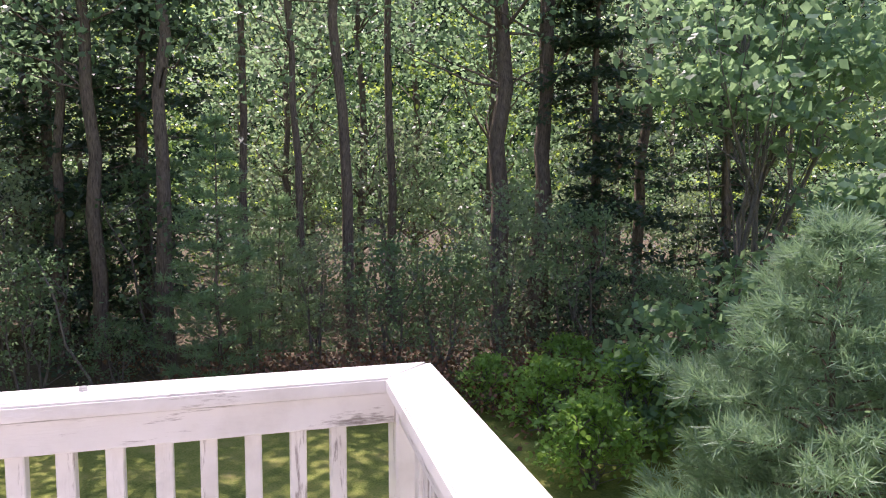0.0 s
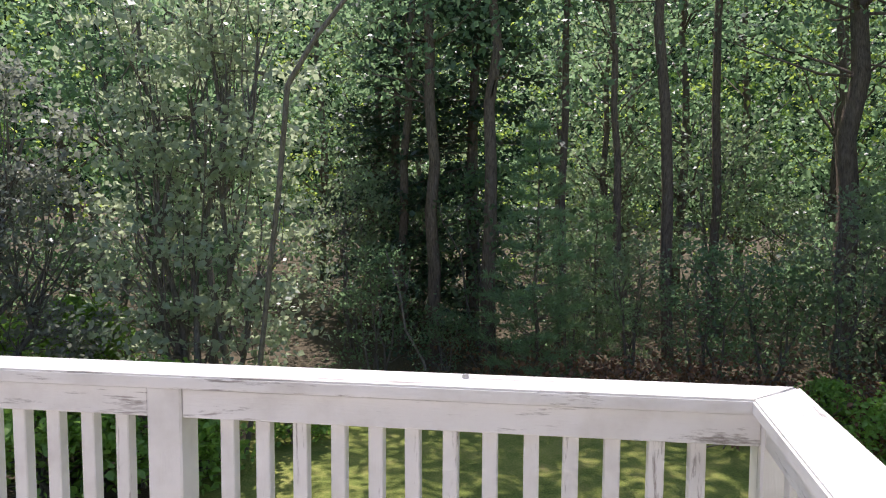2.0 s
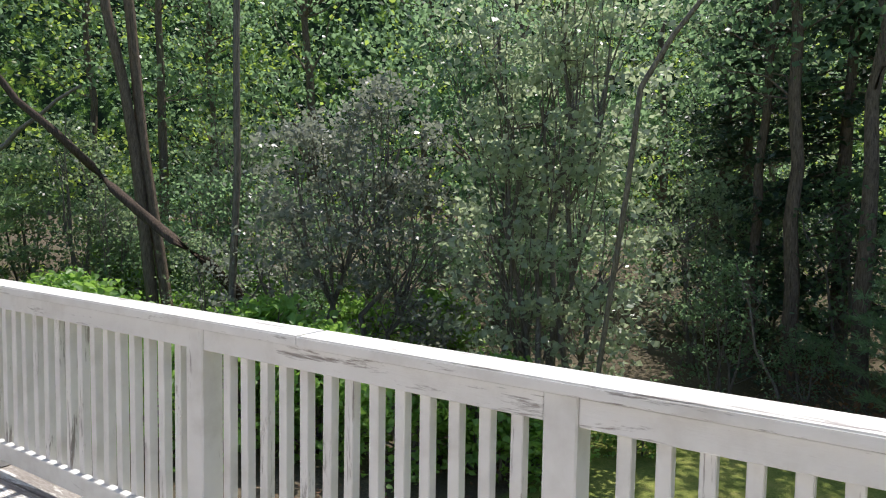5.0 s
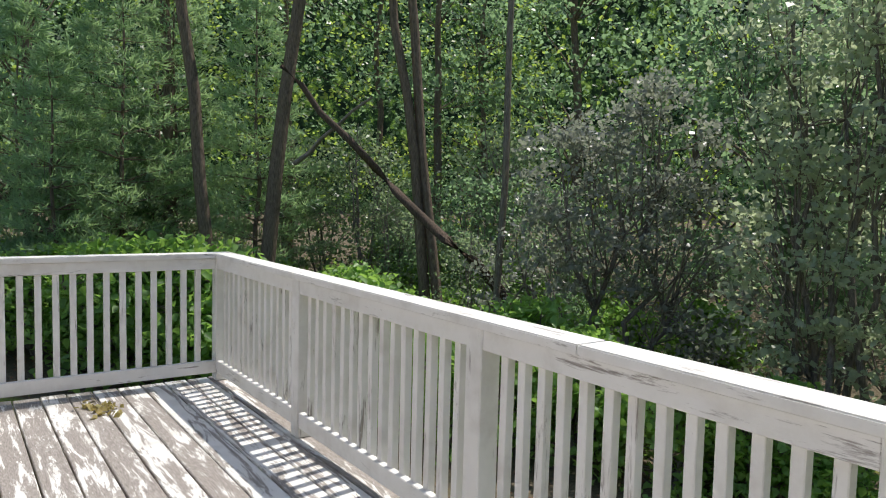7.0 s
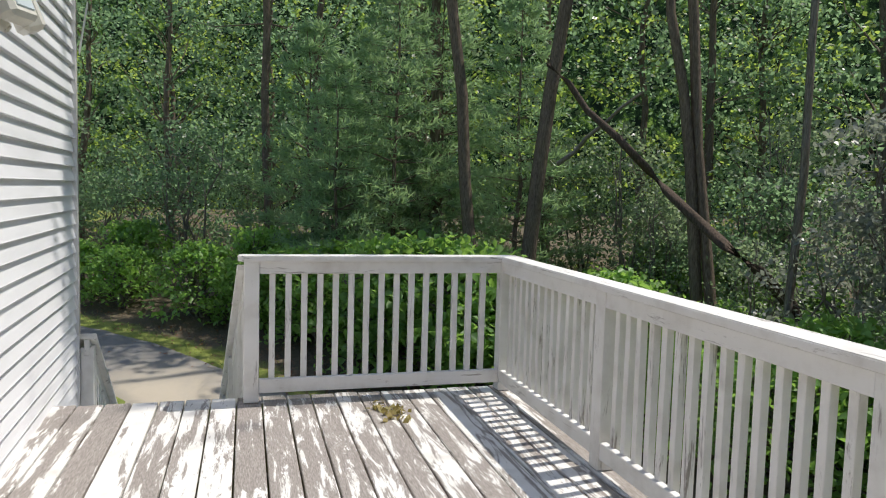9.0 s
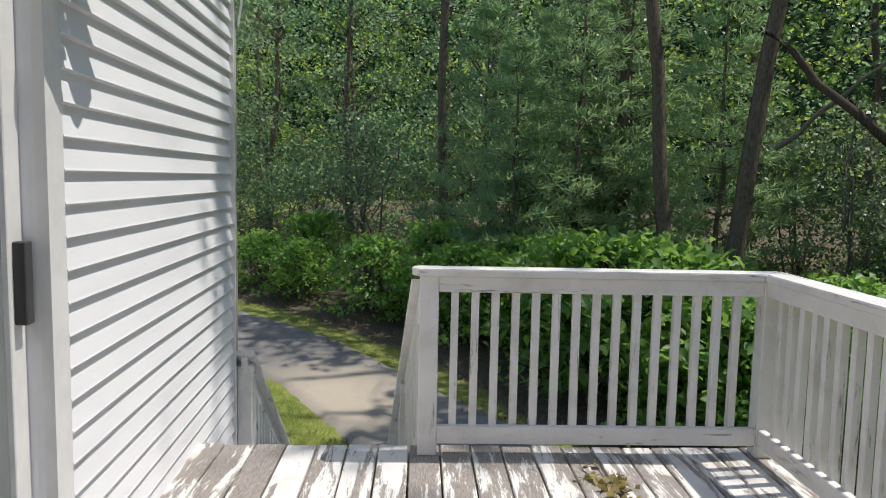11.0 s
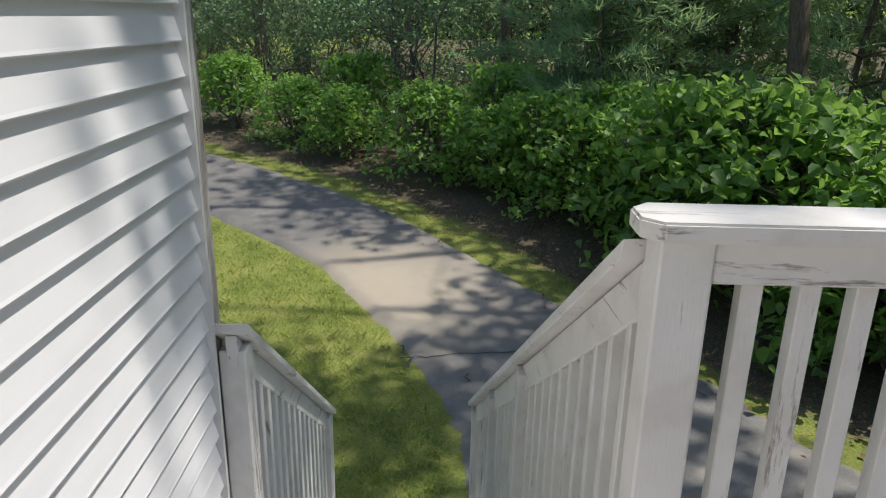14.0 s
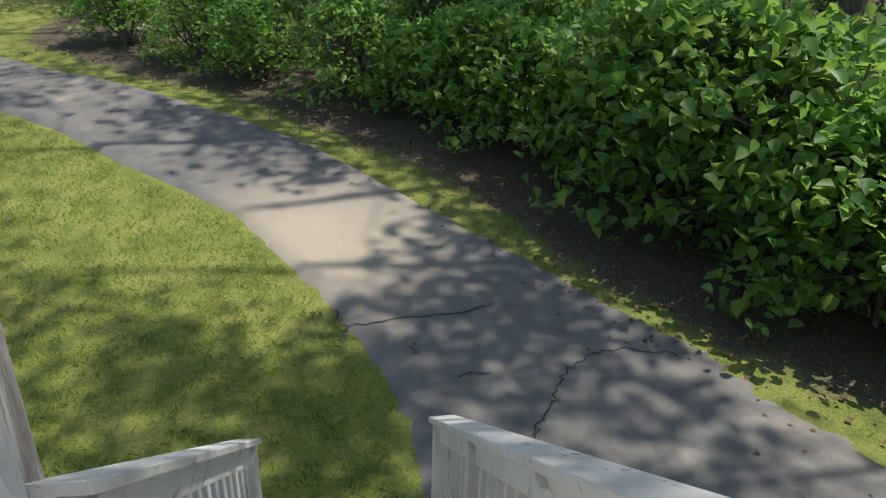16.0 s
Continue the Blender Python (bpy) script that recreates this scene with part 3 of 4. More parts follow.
def build_stairs():
    y0, y1 = -0.93, 0.13
    tread = box_mesh("tread", 0.285, y1 - y0, 0.036, PAINT_Y, 0.006)
    riser = box_mesh("riser", 0.018, y1 - y0 - 0.06, RISE - 0.04, PAINT_Y, 0)
    skew = -0.055
    for k in range(1, STEPS + 1):
        x = DECK_W - (k - 0.5) * RUN
        y = (y0 + y1) / 2 + skew * (k * RUN) * 0.5
        part("tread", tread, stairs, pose(x, y, -k * RISE - 0.018))
        part("riser", riser, stairs, pose(x + RUN / 2 + 0.01, y, -k * RISE + RISE / 2 - 0.02))
    for y, dy in ((y0 + 0.03, 0.0), (y1 - 0.03, -0.14)):
        beam("stringer", (DECK_W, y, -0.24), (DECK_W - STEPS * RUN - 0.1, y + dy, -0.24 - (STEPS + 0.4) * RISE), 0.04, 0.28, PAINT_X, stairs)
    stair_rail("stair_railing", (-5.80, 0.165, 0.875), (-8.43, -0.06, -1.0), (0.42, 0.70, 0.985), "white painted wooden stair railing with square balusters")
    stair_rail("stair_railing", (-6.66, -0.945, 0.285), (-8.37, -1.0, -1.055), (0.03, 0.96), "weathered white wooden stair railing beside the siding")


build_stairs()


# ---- plants ----
def fast_mesh(name, verts, quads, mats, index=None, smooth=False):
    """A mesh from numpy arrays of points and four-cornered faces."""
    me = bpy.data.meshes.new(name)
    me.vertices.add(len(verts))
    me.vertices.foreach_set("co", verts.astype(np.float32).ravel())
    me.loops.add(quads.size)
    me.loops.foreach_set("vertex_index", quads.astype(np.int32).ravel())
    me.polygons.add(len(quads))
    me.polygons.foreach_set("loop_start", np.arange(0, quads.size, 4, dtype=np.int32))
    for m in mats:
        me.materials.append(m)
    if index is not None:
        me.polygons.foreach_set("material_index", index.astype(np.int32))
    if smooth:
        me.polygons.foreach_set("use_smooth", np.ones(len(quads), dtype=bool))
    me.update(calc_edges=True)
    return me


def tubes(paths, sides=4):
    """Points and quads of tapered tubes; each path is a list of (point, radius)."""
    vs, fs, base = [], [], 0
    for path in paths:
        for k, (p, r) in enumerate(path):
            q = path[min(k + 1, len(path) - 1)][0] - path[max(k - 1, 0)][0]
            q = Vector(q).normalized()
            u = q.orthogonal().normalized()
            w = q.cross(u)
            for i in range(sides):
                a = 2 * math.pi * i / sides
                vs.append(Vector(p) + (u * math.cos(a) + w * math.sin(a)) * r)
        for k in range(len(path) - 1):
            for i in range(sides):
                j = (i + 1) % sides
                fs.append((base + k * sides + i, base + k * sides + j, base + (k + 1) * sides + j, base + (k + 1) * sides + i))
        base += len(path) * sides
    return np.array([tuple(v) for v in vs]), np.array(fs)


def leaves(rng, centres, size, droop=0.45, upright=0.95, folded=False):
    """Kite-shaped leaves at the centres: random headings, mostly facing up. Folded leaves have two halves that meet at a midrib."""
    n = len(centres)
    a = rng.uniform(0, 2 * np.pi, n)
    tilt = rng.normal(-droop, 0.45, n)
    head = np.stack([np.cos(a) * np.cos(tilt), np.sin(a) * np.cos(tilt), np.sin(tilt)], 1)
    up = np.stack([rng.normal(0, upright, n), rng.normal(0, upright, n), np.ones(n)], 1)
    side = np.cross(head, up)
    side /= np.linalg.norm(side, axis=1)[:, None] + 1e-9
    nor = np.cross(side, head)
    s = (size * rng.uniform(0.6, 1.3, n))[:, None]
    tail, tip = centres - head * s * 0.5, centres + head * s * 0.5
    if not folded:
        wide = s * rng.uniform(0.28, 0.42, n)[:, None]
        mid = centres - head * s * 0.08
        v = np.stack([tail, mid + side * wide, tip - nor * s * 0.1, mid - side * wide], 1).reshape(-1, 3)
        return v, np.arange(n * 4).reshape(-1, 4)
    wide, lift = s * 0.40, nor * s * 0.10
    low = centres - head * s * 0.30
    high = centres + head * s * 0.14
    v = np.stack([tail, low + side * wide + lift, high + side * wide * 0.72 + lift, tip - nor * s * 0.12,
                  high - side * wide * 0.72 + lift, low - side * wide + lift], 1).reshape(-1, 3)
    k = np.arange(n)[:, None] * 6
    return v, np.concatenate([k + np.array([[0, 1, 2, 3]]), k + np.array([[0, 3, 4, 5]])], 0)


def grow(name, rng, trunk_paths, clumps, per, spread, size, mats, folded=False, droop=0.45, upright=0.95, flat=0.42):
    """A plant: an Empty with stems and a crown. clumps: the crown's clump centres."""
    top = new(name)
    tv, tf = tubes(trunk_paths)
    part("stems", fast_mesh("stems", tv, tf, [mats[0]], smooth=True), top)
    c = np.repeat(np.array(clumps), per, axis=0)
    jitter = rng.normal(0, 1, c.shape) * np.array([spread, spread, spread * flat])
    lv, lf = leaves(rng, c + jitter, size, droop, upright, folded)
    part("crown", fast_mesh("crown", lv, lf, [mats[1]]), top)
    return top


def curve_path(rng, a, b, r0, r1, n=6, wobble=0.08):
    a, b = Vector(a), Vector(b)
    out = []
    for k in range(n):
        f = k / (n - 1)
        p = a.lerp(b, f) + Vector(rng.normal(0, wobble, 3)) * (f > 0) * (0.3 + 0.7 * (f < 1))
        out.append((p, r0 + (r1 - r0) * f))
    return out


def tall_tree(rng, height, r, low, radius, clumps, per, leaf, mats, spread=0.42):
    """A forest tree with its crown from low up to height, denser below where it is seen."""
    trunk = curve_path(rng, (0, 0, -0.3), (rng.normal(0, 0.3), rng.normal(0, 0.3), height), r, 0.04, 9, 0.07)
    paths, cs = [trunk], []
    for k in range(clumps):
        z = low + (height - low) * rng.uniform(0, 1) ** 1.25
        f = (z - low) / (height - low)
        rad = radius * (1 - 0.55 * f) * math.sqrt(rng.uniform(0.08, 1))
        a = rng.uniform(0, 2 * math.pi)
        tip = Vector((rad * math.cos(a), rad * math.sin(a), z))
        cs.append(tuple(tip))
        if k % 2 == 0:
            i = min(int(max(0, z - 0.35 * rad) / height * 8), 7)
            paths.append(curve_path(rng, trunk[i][0], tip, r * 0.28 * (1 - 0.6 * f), 0.008, 4, 0.08))
    return grow("tree", rng, paths, cs, per, spread, leaf, mats)


def understorey(rng, height, radius, clumps, per, leaf, mats, stems=5, folded=False, spread=0.24, upright=0.95):
    """A many-stemmed shrub or sapling, leafy from the ground."""
    paths, cs = [], []
    for k in range(stems):
        a, q = rng.uniform(0, 2 * math.pi), rng.uniform(0.2, 0.7) * radius
        paths.append(curve_path(rng, (rng.normal(0, 0.12), rng.normal(0, 0.12), -0.2), (q * math.cos(a), q * math.sin(a), height * rng.uniform(0.75, 1)), 0.04, 0.008, 6, 0.07))
    for k in range(clumps):
        z = height * (0.06 + 0.94 * rng.uniform(0, 1) ** 0.8)
        rad = radius * math.sqrt(rng.uniform(0.02, 1)) * math.sqrt(max(0.1, 1.05 - (z / height) ** 2))
        a = rng.uniform(0, 2 * math.pi)
        cs.append((rad * math.cos(a), rad * math.sin(a), z))
        if k % 2 == 0:
            st = paths[k % stems]
            j = min(int(z / height * 5), 5)
            paths.append(curve_path(rng, st[j][0], cs[-1], 0.014, 0.004, 3, 0.05))
    return grow("shrub", rng, paths, cs, per, spread, leaf, mats, folded, upright=upright)


def pine(rng, height, r, radius, tiers, tuft, needles, low, mats, width=0.010, gap=0.7):
    """A pine: whorls of limbs that carry tufts of long needles."""
    top = new("pine_tree")
    trunk = curve_path(rng, (0, 0, -0.3), (rng.normal(0, 0.1), rng.normal(0, 0.1), height), r, 0.012, 8, 0.03)
    paths, tips, dirs = [trunk], [], []
    for k in range(tiers):
        f = k / (tiers - 1)
        z = low + (height - low) * f
        reach = radius * (1 - f) ** 0.8 + 0.15
        turn = rng.uniform(0, 2 * math.pi)
        for j in range(6):
            a = turn + j * math.pi / 3 + rng.normal(0, 0.2)
            le = reach * rng.uniform(0.7, 1.1)
            tip = Vector((le * math.cos(a), le * math.sin(a), z + le * rng.uniform(0.0, 0.35)))
            root = Vector((0, 0, z))
            paths.append(curve_path(rng, root, tip, 0.022 * (1.2 - f), 0.004, 3, 0.03))
            m = max(2, int(le / (tuft * gap)))
            for i in range(m):
                g = 0.3 + 0.7 * (i + 1) / m
                for s in (-1, 0, 1):
                    side = Vector((-math.sin(a), math.cos(a), 0)) * s * tuft * rng.uniform(0.5, 1.3) * (1.2 - 0.5 * g)
                    tips.append(root.lerp(tip, g) + side + Vector((0, 0, rng.normal(0.02, 0.05))))
                    dirs.append((tip - root).normalized() + Vector((side.x, side.y, 0.55)) * 0.8)
    tips.append(Vector((0, 0, height))), dirs.append(Vector((0, 0, 1)))
    tv, tf = tubes(paths, 4)
    part("stems", fast_mesh("stems", tv, tf, [mats[0]], smooth=True), top)
    c = np.repeat(np.array([tuple(t) for t in tips]), needles, axis=0)
    d = np.repeat(np.array([tuple(t.normalized()) for t in dirs]), needles, axis=0) * 0.7 + rng.normal(0, 0.55, (len(c), 3))
    d /= np.linalg.norm(d, axis=1)[:, None]
    le = tuft * rng.uniform(0.6, 1.1, len(c))[:, None]
    side = np.cross(d, rng.normal(0, 1, d.shape))
    side *= width / (np.linalg.norm(side, axis=1)[:, None] + 1e-9)
    c = c + rng.normal(0, tuft * 0.12, c.shape)
    v = np.stack([c - side * 0.5, c + side * 0.5, c + d * le * 0.6 + side * 0.6, c + d * le], 1).reshape(-1, 3)
    part("needles", fast_mesh("needles", v, np.arange(len(c) * 4).reshape(-1, 4), [mats[1]]), top)
    return top


def hemlock(rng, height, r, radius, mats):
    """A dark conifer with flat drooping sprays."""
    top = new("hemlock_tree")
    trunk = curve_path(rng, (0, 0, -0.3), (0, 0, height), r, 0.02, 8, 0.03)
    paths, cs = [trunk], []
    z = 0.8
    while z < height:
        f = z / height
        for j in range(5):
            a, le = rng.uniform(0, 2 * math.pi), radius * (1 - f * 0.8) * rng.uniform(0.6, 1.1)
            zz = z + rng.normal(0, 0.2)
            root, tip = Vector((0, 0, zz)), Vector((le * math.cos(a), le * math.sin(a), zz - rng.uniform(0.0, 0.4) * le))
            paths.append(curve_path(rng, root, tip, 0.025, 0.004, 3, 0.03))
            for g in np.linspace(0.25, 1, 7):
                p = root.lerp(tip, g)
                for _ in range(2):
                    cs.append((p.x + rng.normal(0, 0.16), p.y + rng.normal(0, 0.16), p.z + rng.normal(0, 0.03)))
        z += 0.42
    tv, tf = tubes(paths)
    part("stems", fast_mesh("stems", tv, tf, [mats[0]], smooth=True), top)
    c = np.repeat(np.array(cs), 9, axis=0) + rng.normal(0, 1, (len(cs) * 9, 3)) * np.array([0.14, 0.14, 0.035])
    lv, lf = leaves(rng, c, 0.14, 0.25, 0.25)
    part("needles", fast_mesh("needles", lv, lf, [mats[1]]), top)
    return top


def plant_at(ob, x, y, turn=0.0, scale=1.0, dz=0.0):
    ob.matrix_basis = pose(x, y, ground_z(x, y) + dz, 0, 0, turn) @ Matrix.Scale(scale, 4)
    return ob


def copy_at(ob, x, y, turn, scale):
    return copy_thing(ob, pose(x, y, ground_z(x, y), 0, 0, turn) @ Matrix.Scale(scale / ob.scale[0], 4))


rng = np.random.default_rng(7)


def spread_copies(kinds, places, group):
    """Plants each place (x, y, scale) with one of the kinds in turn; the first of each kind is the made one."""
    used = set()
    for k, (x, y, s) in enumerate(places):
        ob = kinds[k % len(kinds)]
        if "group" not in ob:
            tagged(ob, group=group)
        if k % len(kinds) in used:
            copy_at(ob, x, y, rng.uniform(0, 360), s)
        else:
            used.add(k % len(kinds))
            plant_at(ob, x, y, rng.uniform(0, 360), s)


def scatter(n, box, gap, keep, size):
    """Up to n random places (x, y, scale) in a box of the plan, at least gap apart, where keep(x, y) holds."""
    out, tries = [], 0
    while len(out) < n and tries < 6000:
        tries += 1
        x, y = rng.uniform(box[0], box[1]), rng.uniform(box[2], box[3])
        if keep(x, y) and all((x - a) ** 2 + (y - b) ** 2 > gap * gap for a, b, _ in out):
            out.append((x, y, rng.uniform(*size)))
    return out


WOODS_LINE = [(-60, -46), (-45, -31), (-32, -16.5), (-26, -9.5), (-22.5, -5.0), (-20.0, -2.2), (-17.0, 1.8), (-14.3, 4.6), (-11.6, 7.8), (-9.0, 10.5), (-6.0, 12.8), (-3.0, 14.0), (8.0, 13.2), (14, 9.5), (30, 6.0), (60, 4.0)]


def behind_edge(x, y, margin):
    """True where the woods stand, margin metres behind their edge."""
    return y > np.interp(x, [p[0] for p in WOODS_LINE], [p[1] for p in WOODS_LINE]) + margin


# tall forest trees
TALL = [tall_tree(rng, 12, 0.15, 2.2, 2.8, 72, 40, 0.16, (BARK, LEAF)),
        tall_tree(rng, 13, 0.18, 3.2, 3.0, 70, 40, 0.17, (BARK, LEAF)),
        tall_tree(rng, 10, 0.11, 1.6, 2.3, 72, 40, 0.14, (BARK, LEAF_MID))]
for t_ in TALL:
    tagged(t_, "tall broadleaf forest tree with dark trunk and green crown", "tree")
tall_places = scatter(31, (-36, 18, -16, 30), 3.0, lambda x, y: behind_edge(x, y, 5.5 if x > -9 else 2.6) and not behind_edge(x, y, 15) and not (-23 < x < -9.5 and y < 13.5), (0.85, 1.2))
spread_copies(TALL, tall_places, "forest trees")

# leafy saplings and shrubs at the woods' edge
UNDER = [understorey(rng, 3.6, 1.5, 58, 42, 0.10, (TWIG, LEAF)),
         understorey(rng, 2.6, 1.5, 52, 42, 0.09, (TWIG, LEAF)),
         understorey(rng, 4.6, 1.5, 66, 42, 0.10, (TWIG, LEAF_MID))]
for t_ in UNDER:
    tagged(t_, "leafy green sapling with thin stems at the woods' edge", "shrub")
under_places = scatter(42, (-32, 15, -16, 22), 1.75, lambda x, y: behind_edge(x, y, 0.8) and not behind_edge(x, y, 7.5), (0.65, 1.2))
under_places += [(-3.2, 13.0, 0.7), (-1.9, 12.9, 0.55), (1.4, 13.0, 0.6), (2.6, 12.6, 0.75), (3.6, 12.4, 0.95), (4.6, 12.0, 0.8), (6.2, 12.2, 0.9), (7.4, 11.6, 0.8), (0.3, 13.4, 0.5), (-6.0, 11.8, 0.8), (-9.6, 9.4, 0.7), (-10.8, 8.2, 0.6), (-13.2, 10.2, 1.0), (-14.6, 9.4, 0.9), (-15.8, 8.6, 1.0), (-12.0, 11.4, 1.0), (-16.6, 10.2, 1.1), (-14.2, 11.6, 1.1), (-17.4, 8.4, 1.0)]
spread_copies(UNDER, under_places, "forest undergrowth")

# white pines behind the hedge and beside the deck
PINES = [pine(rng, 7.5, 0.07, 1.7, 15, 0.26, 10, 0.7, (BARK, NEEDLE), 0.024, 1.05),
         pine(rng, 5.5, 0.06, 1.5, 12, 0.26, 10, 0.5, (BARK, NEEDLE), 0.024, 1.05)]
for t_ in PINES:
    tagged(t_, "young white pine with soft tiered green needles", "pine tree")
spread_copies(PINES, [(-18.2, 3.6, 1.1), (-17.4, 2.2, 1.0), (-19.5, 5.2, 1.15), (-19.8, 1.8, 1.2), (-17.0, 6.4, 1.0), (-21.0, 3.4, 1.2), (-0.3, 12.6, 0.62), (0.9, 14.6, 0.6)], "young pines")
near_pine = pine(rng, 3.1, 0.05, 1.75, 13, 0.2, 46, 0.2, (BARK, NEEDLE_BLUE), 0.009, 0.95)
plant_at(tagged(near_pine, "young white pine with long soft needles beside the lawn", "pine tree"), 4.75, 4.85, 20, 1.0)

# dark hemlocks
HEM = hemlock(rng, 10.5, 0.16, 2.6, (BARK, NEEDLE_DARK))
tagged(HEM, "dark hemlock with drooping sprays", "conifer tree")
spread_copies([HEM], [(7.6, 14.2, 1.0), (-1.8, 16.5, 1.15), (-4.0, 18.5, 1.1), (10.5, 13.5, 0.9)], "hemlocks")


def lone_trunk(name, label, path, mat, sides=9):
    top = tagged(new(name), label, "tree trunk")
    tv, tf = tubes([path], sides)
    part("trunk", fast_mesh("trunk", tv, tf, [mat], smooth=True), top)
    return top


# breaks in the high canopy that let sun through to the drive and the lawn: places on the ground and their radius
CANOPY_GAPS = [(-12.6, -1.1, 1.0), (-12.4, -2.3, 0.8), (-13.4, -3.2, 0.9), (-14.6, -4.6, 0.9), (-11.4, -1.5, 0.5),
               (-11.6, 2.9, 1.0), (-10.4, 3.6, 1.2), (-5.3, -2.3, 0.6), (-18.0, 0.8, 1.4), (-17.2, 2.6, 0.9)]


def in_gap(x, y, z):
    """Whether the sun's way to one of the gaps' places passes through a point."""
    f = (z + 2.0) / SUN_DIR.z
    gx, gy = x - SUN_DIR.x * f, y - SUN_DIR.y * f
    return any(math.hypot(gx - a, gy - b) < r + 0.45 for a, b, r in CANOPY_GAPS)


def trunk_tree(x, y, lean, r, height, label, mat=BARK, low=5.5, crown=2.6, mats=None, clumps=90):
    """A tree with a straight bare trunk that leans, and a crown above."""
    g = ground_z(x, y)
    path = curve_path(rng, (0, 0, -0.3), (lean[0] * height, lean[1] * height, height), r * 1.1, r * 0.35, 12, 0.05)
    paths, cs = [path], []
    for k in range(clumps):
        z = low + (height - low) * rng.uniform(0, 1)
        a, rad = rng.uniform(0, 2 * math.pi), crown * math.sqrt(rng.uniform(0.05, 1))
        tip = Vector((lean[0] * z + rad * math.cos(a), lean[1] * z + rad * math.sin(a), z))
        if in_gap(x + tip.x, y + tip.y, g + z):
            continue
        cs.append(tuple(tip))
        if k % 3 == 0:
            paths.append(curve_path(rng, path[min(11, int(z / height * 11))][0], tip, r * 0.17, 0.01, 4, 0.1))
    ob = grow("tree", rng, paths, cs, 26 if low > 8 else 32, 0.38 if low > 8 else 0.5, 0.24 if low > 8 else 0.15, mats or (mat, LEAF))
    ob.matrix_basis = pose(x, y, g)
    return tagged(ob, label, "tree")


trunk_tree(-15.2, 5.8, (0.035, 0.085), 0.17, 20, "tall tree with a leaning brown trunk behind the hedge", low=10.0, crown=3.4, clumps=56)
trunk_tree(-15.6, 5.0, (-0.03, -0.1), 0.15, 19, "tall tree with a slender brown trunk behind the hedge", low=9.5, crown=3.3, clumps=56)
trunk_tree(-12.1, 8.15, (-0.055, -0.1), 0.11, 15, "dark twin-stemmed tree in the undergrowth", low=11.0, crown=1.6, clumps=26)
trunk_tree(-11.85, 8.35, (-0.07, -0.09), 0.10, 25, "tall thin tree in the undergrowth with a high crown", low=16.5, crown=3.2, clumps=105)
trunk_tree(-9.75, 7.95, (0.0, 0.0), 0.06, 22, "thin pale birch at the lawn's edge", BARK_PALE, 11, 3.0, (BARK_PALE, LEAF), 165)
# two trees added for their high crowns, which shade the far hedge and drive
trunk_tree(-19.4, 5.0, (0.0, -0.02), 0.16, 20, "tall forest tree added among the young pines for shade", low=8.5, crown=3.6, clumps=85)
trunk_tree(-22.6, 0.8, (0.01, -0.02), 0.17, 20, "tall forest tree added beside the driveway for shade", low=7.5, crown=3.8, clumps=85)
trunk_tree(5.6, 14.8, (0.01, 0.0), 0.24, 13, "thick rough-barked forest tree", low=6.5)
trunk_tree(6.3, 14.6, (0.06, 0.02), 0.20, 13, "thick rough-barked forest tree leaning outwards", low=6.5)
trunk_tree(7.0, 15.4, (0.0, 0.0), 0.16, 20, "tall straight forest tree", low=10.5, crown=3.2)
trunk_tree(2.5, 15.6, (-0.04, 0.0), 0.15, 20, "forked dark forest tree", low=10.5, crown=3.2)
trunk_tree(1.6, 15.8, (-0.05, 0.0), 0.12, 12, "slender dark forest tree", low=6.0)
for x_, y_, r_ in ((-1.2, 14.2, 0.19), (-2.4, 14.6, 0.17), (-3.3, 15.6, 0.13), (0.2, 16.6, 0.12), (3.6, 17.0, 0.12), (9.4, 15.5, 0.15), (-17.6, 12.0, 0.14), (-19.5, 11.2, 0.12), (-22.5, 9.6, 0.15)):
    trunk_tree(x_, y_, (rng.normal(0, 0.03), rng.normal(0, 0.02)), r_, 20 if 0 < x_ < 8 else 12, "dark straight forest tree", low=11.0 if 0 < x_ < 8 else 5.5, crown=3.2 if 0 < x_ < 8 else 2.0, clumps=90 if 0 < x_ < 8 else 60)

# fallen trunk propped in the trees, and a bare limb over the lawn
lone_trunk("fallen_log", "dead brown trunk leaning against the trees", curve_path(rng, (-8.2, 9.2, ground_z(-8.2, 9.2) - 0.1), (-14.2, 5.85, 3.9), 0.13, 0.05, 14, 0.075), BARK_DARK)
lone_trunk("fallen_limb", "bare grey limb caught in the trees", curve_path(rng, (-14.4, 6.2, 2.0), (-12.6, 7.0, 3.25), 0.05, 0.025, 6, 0.05), TWIG)

lone_trunk("dead_tree", "bare pale dead tree leaning over the lawn", curve_path(rng, (-4.2, 9.2, -2.2), (-3.3, 8.6, 2.75), 0.035, 0.035, 5, 0.03) + curve_path(rng, (-3.25, 8.6, 2.85), (-1.8, 8.5, 4.7), 0.035, 0.02, 5, 0.03), BARK_PALE)
lone_trunk("fallen_branch", "thin pale branch leaning at the woods' edge", curve_path(rng, (-2.1, 12.6, -2.2), (-3.0, 12.8, 0.4), 0.03, 0.015, 5, 0.04), BARK_PALE)

